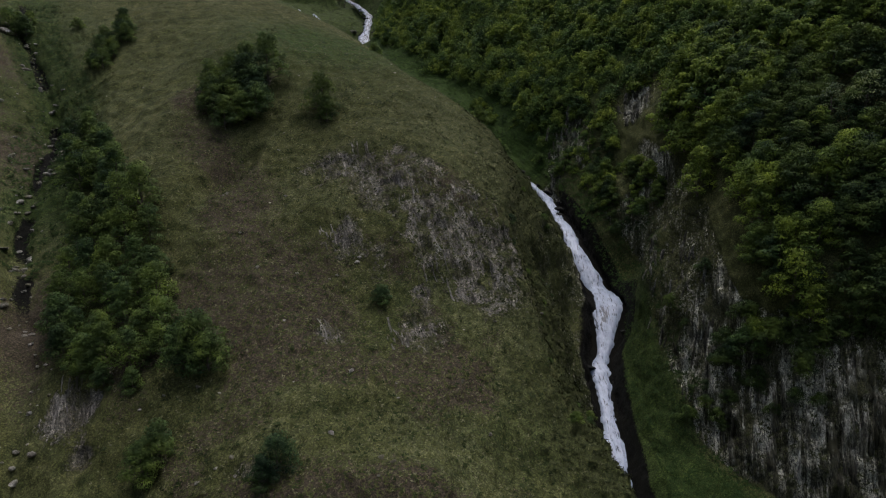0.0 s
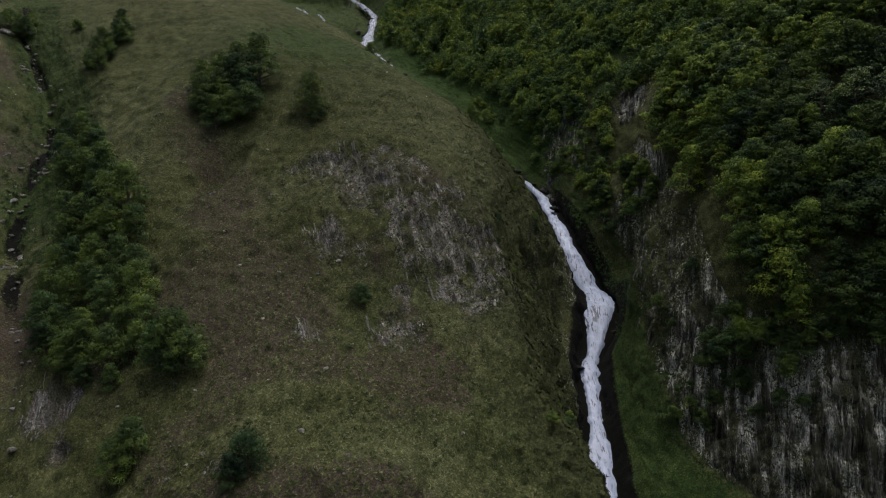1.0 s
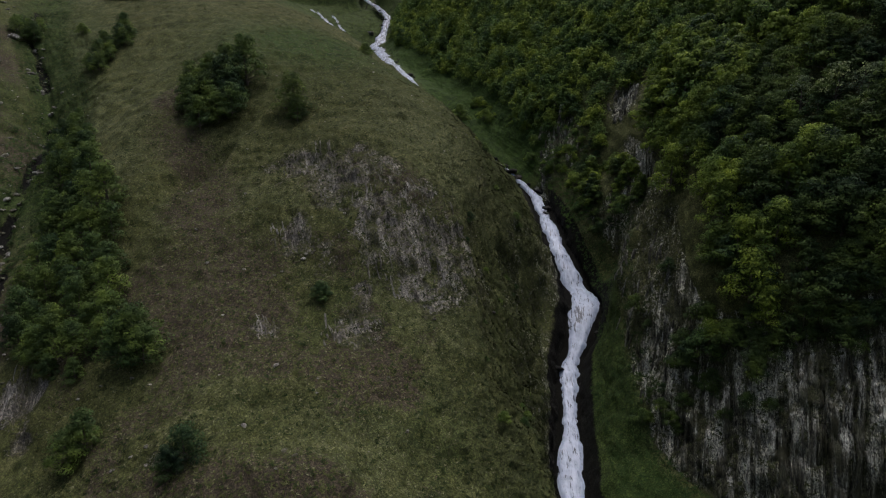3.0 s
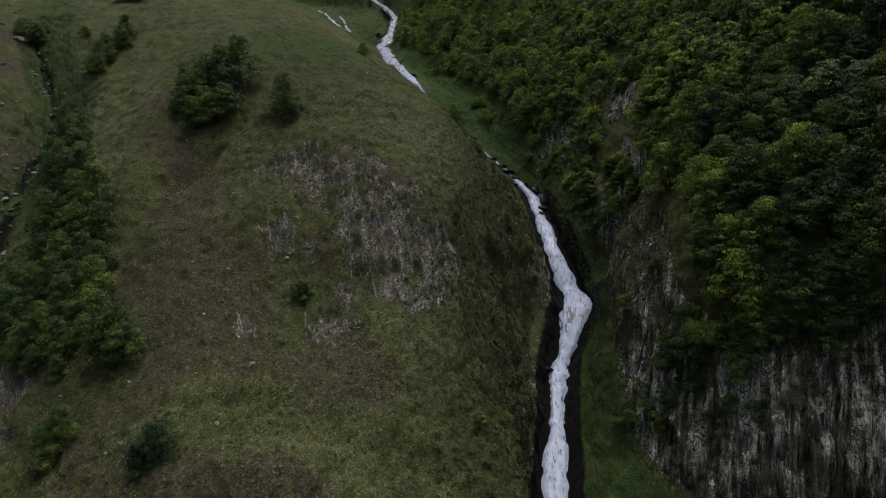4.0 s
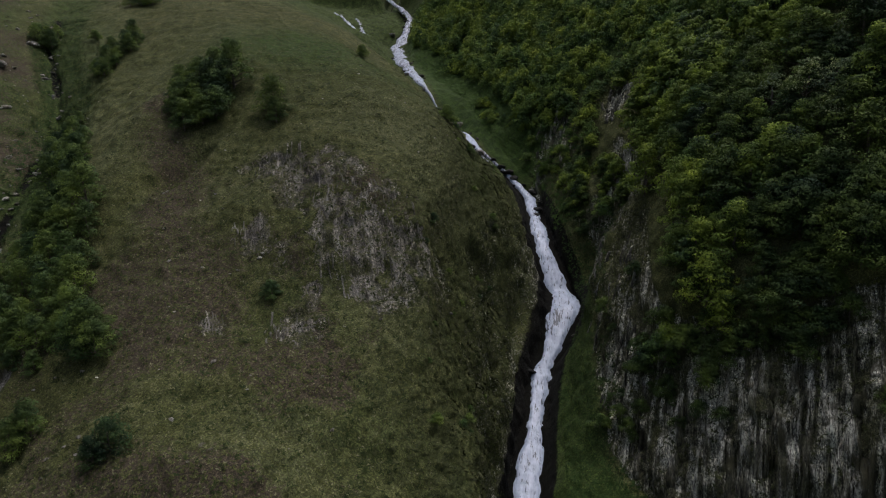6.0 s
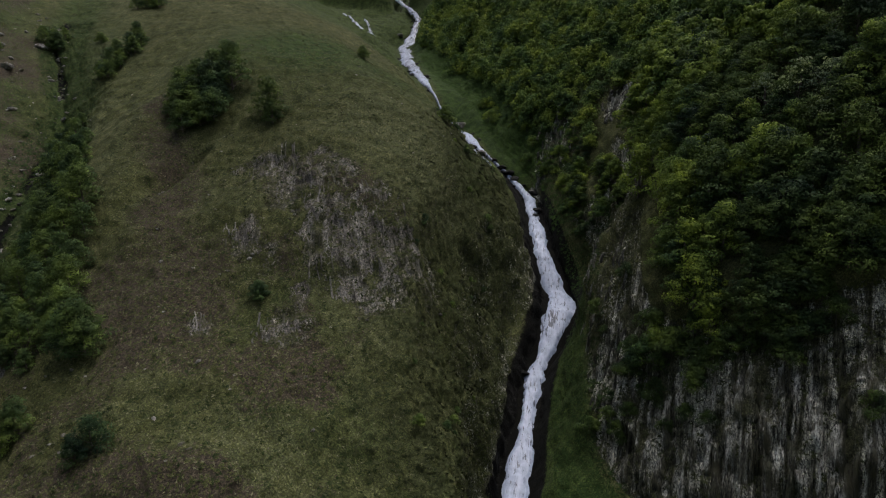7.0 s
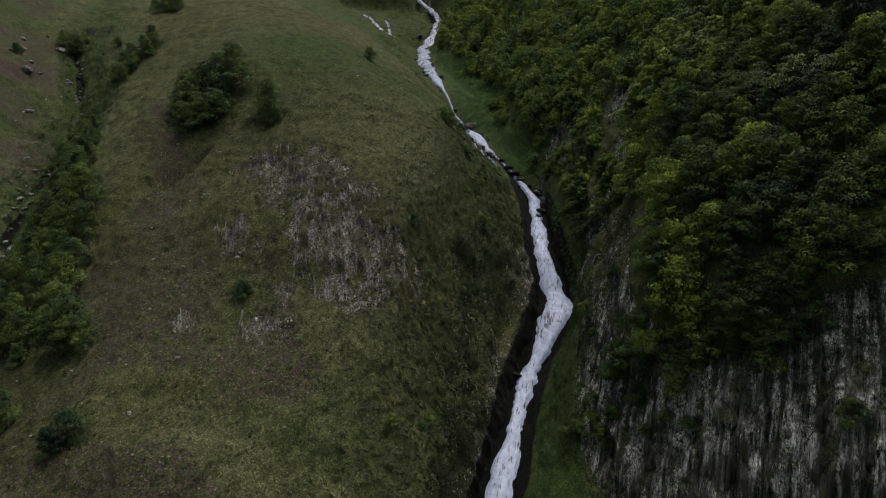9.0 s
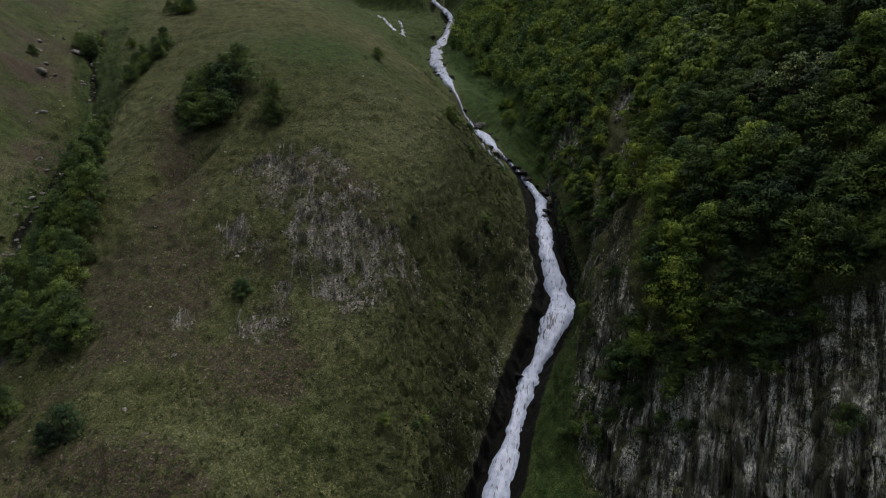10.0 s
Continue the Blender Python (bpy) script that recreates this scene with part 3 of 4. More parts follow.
BARE = [(0.9, (-43, 113, 6, 7, 0)), (0.9, (-38, 103, 6, 6, 0)), (0.9, (-31, 95, 6, 7, 0)), (0.9, (-28, 86, 6, 6, 0)), (0.9, (-21, 78, 6, 6, 0)), (0.9, (-15, 70, 7, 5, 0)),
        (0.7, (-10, 63, 8, 5, 0)), (1.0, (-52, 75, 6, 14, 25)), (0.8, (-8, 92, 12, 5, 0)), (0.8, (-74, 108, 9, 16, 0)), (0.7, (3, 88, 8, 5, 0)), (0.7, (-22, 56, 7, 5, 0)), (0.9, (-92, 130, 9, 12, 0)), (0.7, (-100, 146, 8, 12, 0))]
LUSH = [(0.8, (-18, 140, 28, 20, 0)), (0.35, (-5, 70, 7, 5, 30)), (0.35, (8, 58, 8, 5, 0)), (0.35, (-22, 70, 5, 4, 0)), (0.9, (6, 188, 9, 22, 20)), (0.6, (-50, 270, 20, 40, 0)), (0.5, (-28, 140, 12, 16, 0)), (0.5, (-84, 150, 8, 30, 30)), (0.5, (14, 118, 4, 14, 0)), (0.5, (20, 150, 6, 12, 0))]
# dry grass; the crest spot is also paled for light grazing its tips
DRY = [(1.2, (3, 112, 10, 20, 20)), (0.2, (-30, 130, 20, 12, 0))]
ground, GRID, FACES = build_ground()

from mathutils.bvhtree import BVHTree
_sub = (ROW_Y > 35) & (ROW_Y < 331)
_g = GRID[_sub][:, 26:-13]
_i = np.arange(_g.shape[0] * _g.shape[1]).reshape(_g.shape[:2])
_f = np.stack([_i[:-1, :-1], _i[:-1, 1:], _i[1:, 1:], _i[1:, :-1]], -1).reshape(-1, 4)
LAND = BVHTree.FromPolygons(_g.reshape(-1, 3).tolist(), _f.tolist())


def foot(x, y):
    """Height and normal of the land at (x, y), or None off its middle part."""
    place, normal, _, _ = LAND.ray_cast(Vector((x, y, 400)), Vector((0, 0, -1)))
    return (place.z, normal) if place else (None, None)


# ---------------------------------------------------------------- the stream
def build_stream():
    y = np.concatenate([np.arange(-78, 48, 0.7), np.arange(48, 372, 0.22)])
    n, across = len(y), 13
    x, z, w = stream_at(y)
    one = np.ones(n)
    left = w * (0.52 + 0.55 * vnoise(np.stack([y * 0.30, one, one], -1), 51))
    right = w * (0.52 + 0.55 * vnoise(np.stack([y * 0.30, one * 9, one], -1), 52))
    left = left + 0.25 * (smooth(vnoise(np.stack([y * 0.75, one * 2, one], -1), 56), 0.42, 0.58) - 0.5) * np.clip(w - 0.6, 0, 1) + 0.28 * (vnoise(np.stack([y * 1.3, one * 3, one], -1), 53) - 0.5)
    right = right + 0.25 * (smooth(vnoise(np.stack([y * 0.75, one * 7, one], -1), 57), 0.42, 0.58) - 0.5) * np.clip(w - 0.6, 0, 1) + 0.28 * (vnoise(np.stack([y * 1.3, one * 5, one], -1), 54) - 0.5)
    u = np.linspace(-1, 1, across)
    X = x[:, None] + np.where(u < 0, u * left[:, None], u * right[:, None])
    Y = np.repeat(y[:, None], across, 1)
    Z = np.repeat(z[:, None], across, 1)
    p = np.stack([X * 1.6, Y * 0.9, Z * 0.9], -1).reshape(-1, 3)
    Z = Z + 0.55 * (1 - np.abs(u)[None, :] ** 4) + ((fbm(p, 4, 55) - 0.5) * 0.5).reshape(Z.shape) - 0.05
    i = np.arange(n * across).reshape(n, across)
    f = np.stack([i[:-1, :-1], i[:-1, 1:], i[1:, 1:], i[1:, :-1]], -1).reshape(-1, 4)
    me = shade_smooth(mesh_from("water", np.stack([X, Y, Z], -1).reshape(-1, 3), f))
    # where the bed shows through a thin veil of water
    u2 = np.repeat(u[None, :], n, 0)
    veil = np.exp(-((Y - 106) / 2.2) ** 2 - ((u2 + 0.35) / 0.5) ** 2) + 0.8 * np.exp(-((Y - 134.5) / 1.8) ** 2 - ((u2 - 0.3) / 0.5) ** 2) + 0.7 * smooth(Y, 149, 151) * (1 - smooth(Y, 158, 161)) + 0.72 * smooth(Y, 195, 230)
    float_attribute(me, "veil", np.clip(veil, 0, 1).ravel())
    me.materials.append(WATER)
    return tagged(new("water", me), "white foaming mountain stream tumbling down a gorge", "stream", kind="structure")


water = build_stream()


def build_rill(xs, ys, width, label):
    """A thin run of white water that lies on the land along a line in plan."""
    y = np.arange(ys[0], ys[-1], 0.3)
    x = np.interp(y, ys, xs) + 0.35 * np.sin(y * 1.3)
    u = np.linspace(-1, 1, 7)
    w = width * (0.45 + 1.1 * vnoise(np.stack([y * 0.6, y * 0, y * 0 + ys[0]], -1), 71))
    X = x[:, None] + u * w[:, None]
    Y = np.repeat(y[:, None], 7, 1)
    Z = np.array([[(foot(a, b)[0] or 90.0) for a, b in zip(r, q)] for r, q in zip(X, Y)]) + 0.30 * (1.2 - u ** 2)
    i = np.arange(X.size).reshape(X.shape)
    f = np.stack([i[:-1, :-1], i[:-1, 1:], i[1:, 1:], i[1:, :-1]], -1).reshape(-1, 4)
    me = shade_smooth(mesh_from("water", np.stack([X, Y, Z], -1).reshape(-1, 3), f))
    float_attribute(me, "veil", np.full(X.size, 0.65))
    me.materials.append(WATER)
    return tagged(new("water", me), label, "stream", kind="structure")


build_rill((-45.8, -50, -58, -67), (271, 279, 290.6, 301), 0.75, "thin white side stream falling down a far grassy slope")
build_rill((-46.6, -52, -57.6), (274, 290, 304), 0.6, "thin white side stream falling down a far grassy slope")
build_rill((14.4, 10.8, 8.0), (145.5, 152.8, 158.5), 0.28, "thin rill of white water beside the stream")


# ---------------------------------------------------------------- trees and shrubs
def leaf_cloud(rng, lobes, count, size, droop=0.0):
    """Folded leaf clumps over and inside rounded lobes: rows (centre, radii)."""
    weight = np.array([r[0] * r[1] + r[1] * r[2] + r[0] * r[2] for _, r in lobes])
    pick = rng.choice(len(lobes), count, p=weight / weight.sum())
    c = np.array([lobe[0] for lobe in lobes])[pick]
    r = np.array([lobe[1] for lobe in lobes])[pick]
    d = rng.normal(size=(count, 3))
    d[:, 2] = np.abs(d[:, 2]) * np.where(rng.random(count) < 0.84, 1, -0.6)
    d /= np.linalg.norm(d, axis=1, keepdims=True)
    depth = 1.06 - 0.34 * rng.random(count) ** 1.6
    wob = 0.82 + 0.36 * vnoise(d * 2.4 + pick[:, None] * 7.1, 61)
    at = c + d * r * (depth * wob)[:, None]
    out = d + rng.normal(scale=0.55, size=(count, 3)) + (0, 0, 0.45)
    out /= np.linalg.norm(out, axis=1, keepdims=True)
    side = np.cross(out, rng.normal(size=(count, 3)))
    side /= np.linalg.norm(side, axis=1, keepdims=True)
    along = np.cross(out, side)
    s = (size * (0.6 + 0.8 * rng.random(count)))[:, None]
    v = np.stack([at - along * s, at + along * s * 0.55 + side * s * 0.75, at + along * s * 0.55 - side * s * 0.75], 1).reshape(-1, 3)
    lit = d + (0, 0, 0.35) + 0.55 * out
    lit = np.repeat(lit / np.linalg.norm(lit, axis=1, keepdims=True), 3, 0)
    f = np.arange(3 * count).reshape(-1, 3)
    return v, f, lit


def limb(bm, p0, p1, r0, r1, sides=6):
    """A tapered length of wood."""
    p0, p1 = Vector(p0), Vector(p1)
    q = (p1 - p0).to_track_quat('Z', 'Y').to_matrix()
    rings = []
    for p, r in ((p0, r0), ((p0 + p1) / 2 + Vector((0.06, 0.04, 0)) * (p1 - p0).length * 0.5, (r0 + r1) / 2), (p1, r1)):
        rings.append([bm.verts.new(p + q @ Vector((r * math.cos(a), r * math.sin(a), 0))) for a in [2 * math.pi * k / sides for k in range(sides)]])
    for lo, hi in zip(rings, rings[1:]):
        for k in range(sides):
            bm.faces.new((lo[k], lo[(k + 1) % sides], hi[(k + 1) % sides], hi[k]))
    bm.faces.new(rings[-1])


def tree_meshes(seed, height, spread, leaves, leaf, low=0.3, lobe_count=9, raw=False, flat=(0.45, 0.72)):
    """Trunk with limbs, and a crown of leaf clumps, for a tree that stands at the origin."""
    rng = np.random.default_rng(seed)
    lobes = []
    for k in range(lobe_count):
        t = k / max(1, lobe_count - 1)
        a = 2.4 * k + rng.uniform(-0.5, 0.5)
        zz = height * (low + (0.86 - low) * t)
        reach = spread * (0.62 * (1 - t) ** 0.7 + 0.10) * rng.uniform(0.7, 1.15)
        rad = spread * (0.46 - 0.14 * t) * rng.uniform(0.7, 1.15)
        lobes.append(((reach * math.cos(a), reach * math.sin(a), zz), (rad, rad * rng.uniform(0.8, 1.1), rad * rng.uniform(*flat))))
    lobes.append(((0, 0, height * 0.56), (spread * 0.42, spread * 0.42, height * 0.26)))
    v, f, lit = leaf_cloud(rng, lobes, leaves, leaf)
    crown = shade_smooth(mesh_from("crown", v, f))
    crown.normals_split_custom_set_from_vertices(lit.tolist())
    bm = bmesh.new()
    limb(bm, (0, 0, -1.0), (rng.uniform(-.2, .2), rng.uniform(-.2, .2), height * 0.55), 0.05 * height * 0.5, 0.03 * height * 0.5)
    for c, r in lobes[:6]:
        limb(bm, (0, 0, min(c[2] * 0.6, height * 0.4)), (c[0] * 0.9, c[1] * 0.9, c[2]), 0.012 * height, 0.005 * height, 5)
    trunk = bpy.data.meshes.new("trunk")
    bm.to_mesh(trunk)
    bm.free()
    if raw:
        return v, f, lit
    return trunk, crown


def plant(name, meshes, leaf, x, y, scale, turn, label, category, group, sink=0.15, squash=1.0):
    z, normal = foot(x, y)
    if z is None:
        return None
    trunk, crown = meshes
    ob = new(name)
    ob.matrix_world = Matrix.Translation((x, y, z - sink)) @ Euler((0, 0, turn)).to_matrix().to_4x4() @ Matrix.Diagonal((scale, scale, scale * squash, 1))
    tagged(ob, label, category, group)
    part("trunk", trunk, BARK, ob)
    part("crown", crown, leaf, ob)
    return ob


WOOD_NEAR = [tree_meshes(100 + k, 6.6 + 0.7 * (k % 3), 2.9 + 0.25 * (k % 4), 4400, 0.133, 0.14, 20) for k in range(7)]
WOOD_FAR = [tree_meshes(200 + k, 6.4 + 0.7 * (k % 3), 2.9 + 0.25 * (k % 4), 2900, 0.188, 0.14, 17) for k in range(5)]
FAR_CROWNS = [tree_meshes(400 + k, 6.0 + 0.6 * (k % 3), 2.9 + 0.3 * (k % 4), 1200, 0.22, 0.10, 18, raw=True, flat=(0.65, 0.9)) for k in range(5)]
SHRUBS = [tree_meshes(300 + k, 3.2, 2.0, 2600, 0.115, 0.12, 13) for k in range(4)]
BUSHES = [tree_meshes(330 + k, 2.8, 2.1, 2000, 0.105, 0.14, 12) for k in range(5)]
THIN_TREES = [tree_meshes(350 + k, 6.4, 3.3, 800, 0.14, 0.25, 16, flat=(0.25, 0.45)) for k in range(3)]


def in_wood(x, y):
    """How far up the wooded side of the valley a place lies: -1 at the cliff's foot, 0 at its top, 1 at the wood line, 2 at the upper one."""
    xs = [float(guide(n, np.array([y]))[0][0]) for n in ("cliff_foot", "cliff_top", "wood", "upper_wood")]
    return float(np.interp(x, xs, (-1, 0, 1, 2)))


def plant_wood():
    rng = random.Random(7)
    step, y = 3.1, 60.0
    far = [[], [], []]
    while y < 300:
        grow = 1.0 if y < 135 else 1.03 if y < 220 else 1.2
        x = -40.0
        while x < 112:
            px, py = x + rng.uniform(-1.4, 1.4), y + rng.uniform(-1.4, 1.4)
            s, turn, kind = rng.uniform(0.70, 1.22), rng.uniform(0, 6.28), rng.random()
            x += step * grow
            u = in_wood(px, py)
            if px > 44 and py < 73.0 - 0.42 * max(0.0, px - 50):
                continue
            low = -0.22 if py < 80 else 0.3 if py < 106 else 0.15 if py < 116 else -0.75 if py < 138 else -0.3
            edge = np.interp(py, (150, 163, 178, 190, 205, 222, 240, 260, 282, 300), (26, 20, 15.5, 11.5, 4, -3, -13, -21, -28, -26))
            if (u < low if py < 150 else px < edge) or px > 0.74 * py + 12:
                continue
            if u < 0.1 and py < 150:
                s *= 0.72
                if kind < 0.25:
                    continue
            if math.hypot(px - 40.2, 0.42 * (py - 133.5)) < 4.2:
                continue
            z, _ = foot(px, py)
            if z is None or z > 62 + 0.125 * math.hypot(px - 10, py):
                continue
            if py < 132:
                near = py < 106
                pool = WOOD_NEAR if near else WOOD_FAR
                # most trees low on the right take the dark leaves, as painted shade
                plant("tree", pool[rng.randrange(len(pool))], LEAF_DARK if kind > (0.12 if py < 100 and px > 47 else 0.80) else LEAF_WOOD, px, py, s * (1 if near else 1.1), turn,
                      "leafy green broadleaf tree on the steep valley side", "tree", "trees of the valley wood", 0.4)
            else:
                v, f, lit = FAR_CROWNS[rng.randrange(5)]
                c, n = math.cos(turn), math.sin(turn)
                spin = np.array(((c, -n, 0), (n, c, 0), (0, 0, 1)))
                far[1].append(f + sum(len(q) for q in far[0]))
                far[0].append(v @ spin.T * s * (0.88 if py < 200 else 1.05) + (px, py, z - 0.8))
                far[2].append(lit @ spin.T)
        y += step * grow
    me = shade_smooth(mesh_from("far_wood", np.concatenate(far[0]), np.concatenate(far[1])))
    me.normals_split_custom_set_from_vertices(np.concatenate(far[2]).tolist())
    # its extra brightness comes from the lightened leaf colour
    tagged(part("far_wood", me, LEAF_FAR_LIGHTENED), "closed green broadleaf wood far up the valley side", "wood", kind="stuff")


plant_wood()
for x, y, s in ((55.0, 93.0, 0.85), (58.0, 90, 1.0), (60.5, 87.5, 0.9), (59.5, 84.5, 0.8)):
    plant("tree", THIN_TREES[int(x) % 3], LEAF_PALE, x, y, s, x, "thinly leaved pale green tree among darker ones", "tree", "trees of the valley wood", -1.6)

SHRUB_LABEL = "dense dark green leafy shrub on the grassy slope"
# the thicket beside the gully: rows from its gully side to the open slope, (x, y, x, y, how many, height factor)
THICKET = [(-68.5, 119.5, -64, 118.5, 2, 0.55), (-65.5, 113.5, -57.5, 110.5, 4, 0.70), (-61.5, 107, -53, 102.6, 4, 0.85), (-57, 99, -48.8, 95.6, 4, 0.95), (-53, 92.5, -42, 86.5, 5, 0.92), (-51.5, 87, -39.5, 82.5, 5, 0.85), (-49.5, 81.8, -36.5, 78.6, 5, 0.80),
           (-48, 77.8, -34.5, 73.8, 6, 0.80), (-46.5, 73.6, -33, 69.4, 6, 0.78), (-44, 69.0, -32, 65.6, 5, 0.76), (-40.5, 66.0, -34, 64.2, 3, 0.55)]
thicket_rng = random.Random(61)
for x0, y0, x1, y1, many, tall in THICKET:
    for k in range(many):
        q = k / (many - 1)
        plant("shrub", WOOD_NEAR[thicket_rng.randrange(7)], LEAF_DARK if thicket_rng.random() < 0.2 else LEAF_SHRUB, x0 + (x1 - x0) * q + thicket_rng.uniform(-0.7, 0.7), y0 + (y1 - y0) * q + thicket_rng.uniform(-0.9, 0.9),
              tall * thicket_rng.uniform(0.78, 1.16), thicket_rng.uniform(0, 6.28), SHRUB_LABEL, "shrub", "shrubs on the hillside", 0.3)
# trees that stand in small groups on the open slope: (x, y, height factor)
LONE = [(-70.3, 149.3, 0.85), (-26.8, 64.8, 1.0), (-25.2, 63.4, 0.80), (-28.4, 64.0, 0.75), (-30.6, 116.6, 1.10), (-33.6, 114.2, 1.05), (-37.0, 116.0, 1.0), (-34.8, 118.5, 1.05), (-31.0, 109.4, 0.86), (-38.6, 110.6, 0.80), (-40.6, 116.0, 0.75),
        (-35.6, 106.6, 0.70), (-33.0, 108.2, 0.72), (-36.4, 112.0, 0.95), (-32.0, 112.4, 0.95), (-39.4, 113.4, 0.85), (-34.6, 110.0, 0.8), (-19.9, 108.2, 0.86), (-19.0, 107.0, 0.55), (-28.6, 53.4, 0.66), (-27.4, 54.5, 0.72), (-15.6, 48.6, 0.50), (-14.6, 50.0, 0.62)]
for k, (x, y, tall) in enumerate(LONE):
    plant("shrub", WOOD_NEAR[(3 * k) % 7], LEAF_DARK if k % 4 == 1 else LEAF_SHRUB, x, y, tall * (1.13 if 105 < y < 119 else 1), 1.9 * k, SHRUB_LABEL, "shrub", "shrubs on the hillside", 0.3)
# low shrubs in groups: (x, y, reach across, reach along, how many, height factor)
GROUPS = [(-69.2, 140, 3.0, 8, 13, 1.4), (-95.5, 153, 2.8, 3.5, 6, 1.5), (-85.5, 180, 5, 3, 7, 1.5)]
for gx, gy, rx, ry, many, tall in GROUPS:
    rng = random.Random(int(gx * 31 + gy))
    for k in range(many):
        a, r = k * 2.4, math.sqrt((k + 0.3) / many)
        plant("shrub", WOOD_NEAR[(k + many) % 7], LEAF_SHRUB, gx + rx * r * math.cos(a), gy + ry * r * math.sin(a), 0.46 * tall * rng.uniform(0.72, 1.12),
              rng.uniform(0, 6.28), SHRUB_LABEL, "shrub", "shrubs on the hillside", 0.3)
for sx, sy, s in ((-7.3, 72.3, 0.75), (-15.4, 151.7, 1.0), (14.4, 62.6, 0.35), (7.1, 129.1, 1.15), (12, 124, 0.6), (-97, 136, 0.9), (-82, 152, 0.9), (6, 150, 0.8)):
    plant("shrub", SHRUBS[int(abs(sx)) % 4], LEAF_SHRUB, sx, sy, s, sx, "small green shrub alone on the grassy slope", "shrub", "shrubs on the hillside")


def plant_ledges():
    """Low bushes that cling to the walls of the gorge."""
    rng = random.Random(19)
    for k in range(130):
        y = rng.uniform(61, 140)
        side = rng.random() < 0.8
        a, b = ("cliff_foot", "cliff_top") if side else ("gorge_wall", "right_shoulder")
        x0, x1 = (float(guide(n, np.array([y]))[0][0]) for n in (a, b))
        t = rng.uniform(0.1, 1.05) if y < 75 else rng.uniform(-0.15, 1.0)
        if side and (y < 74 or 82 < y < 117) and rng.random() < 0.88:
            continue
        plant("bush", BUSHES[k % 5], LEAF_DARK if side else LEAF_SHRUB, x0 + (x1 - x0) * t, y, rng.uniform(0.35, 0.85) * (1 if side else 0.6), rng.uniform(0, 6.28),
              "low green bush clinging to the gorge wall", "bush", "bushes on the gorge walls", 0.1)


plant_ledges()
for k, (x, y, s) in enumerate(((44.5, 72.4, 0.95), (43.6, 71.8, 0.7), (41.8, 73.0, 0.6), (39.1, 80.8, 0.6), (47.1, 73.3, 0.9), (50.1, 72.3, 0.8), (42.7, 78.0, 0.8), (41.0, 75.6, 0.55), (45.6, 70.3, 0.6), (40.4, 77.2, 0.5))):
    plant("bush", BUSHES[k % 5], LEAF_DARK, x, y, s, 1.7 * k, "low green bush clinging to the gorge wall", "bush", "bushes on the gorge walls", 0.1)


def plant_cliff_edge():
    """Undergrowth where the wood meets the top of the cliff, shade put into its leaf colour."""
    rng = random.Random(37)
    for k in range(36):
        y = rng.uniform(72.5, 86)
        x0, x1 = (float(guide(n, np.array([y]))[0][0]) for n in ("cliff_top", "wood"))
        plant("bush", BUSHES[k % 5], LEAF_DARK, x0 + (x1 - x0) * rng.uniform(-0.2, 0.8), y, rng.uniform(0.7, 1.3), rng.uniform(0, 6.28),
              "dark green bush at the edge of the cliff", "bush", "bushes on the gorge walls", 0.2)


plant_cliff_edge()
edge_rng = random.Random(43)
for k in range(66):
    bx = edge_rng.uniform(52, 70)
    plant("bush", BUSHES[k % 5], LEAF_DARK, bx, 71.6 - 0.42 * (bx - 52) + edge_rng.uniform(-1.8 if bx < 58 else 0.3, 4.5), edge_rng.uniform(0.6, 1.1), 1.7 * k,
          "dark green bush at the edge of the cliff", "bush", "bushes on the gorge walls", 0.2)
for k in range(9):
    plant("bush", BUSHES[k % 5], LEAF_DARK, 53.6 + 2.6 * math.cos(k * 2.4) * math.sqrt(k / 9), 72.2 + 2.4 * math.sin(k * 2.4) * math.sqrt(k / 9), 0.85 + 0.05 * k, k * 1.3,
          "dark green bush at the edge of the cliff", "bush", "bushes on the gorge walls", 0.2)


def plant_bank():
    """Bushes between the upper stream and the edge of the wood."""
    rng = random.Random(29)
    for k in range(110):
        y = rng.uniform(126, 186)
        x0, x1 = (float(guide(n, np.array([y]))[0][0]) for n in ("right_bank", "cliff_top"))
        plant("bush", BUSHES[k % 5], LEAF_WOOD, x0 + (x1 - x0) * rng.uniform(0.12, 1.1), y, 0.3 + 0.8 * rng.random() ** 1.6, rng.uniform(0, 6.28),
              "low green bush on the bank below the wood", "bush", "bushes on the gorge walls", 0.1)


plant_bank()


# ---------------------------------------------------------------- stones
def stone_mesh(seed, flatness=0.6):
    """A broken block with worn edges."""
    rng = np.random.default_rng(seed)
    bm = bmesh.new()
    bmesh.ops.create_icosphere(bm, subdivisions=2, radius=1.0)
    cuts = [(Vector(rng.normal(size=3)).normalized(), rng.uniform(0.45, 0.8)) for _ in range(7)]
    for v in bm.verts:
        for nrm, d in cuts:
            over = v.co.dot(nrm) - d
            if over > 0:
                v.co -= nrm * over * 0.92
        v.co *= 1 + 0.10 * noise.noise(v.co * 2.3 + Vector((seed, 0, 0)))
        v.co.z *= flatness
    me = bpy.data.meshes.new("stone")
    bm.to_mesh(me)
    bm.free()
    return me


STONES = [stone_mesh(k, 0.45 + 0.08 * (k % 4)) for k in range(8)]
WET_STONES = [stone_mesh(20 + k, 0.6) for k in range(5)]


def lay_stone(name, me, mat, x, y, size, turn, label, group, z=None):
    if z is None:
        z, _ = foot(x, y)
    if z is None:
        return
    ob = part(name, me, mat)
    ob.matrix_world = pose(x, y, z + 0.1 * size, 12 * math.sin(turn), 14 * math.cos(3 * turn), math.degrees(turn)) @ Matrix.Diagonal((size * 1.25, size * 0.9, size, 1))
    tagged(ob, label, "rock", group)


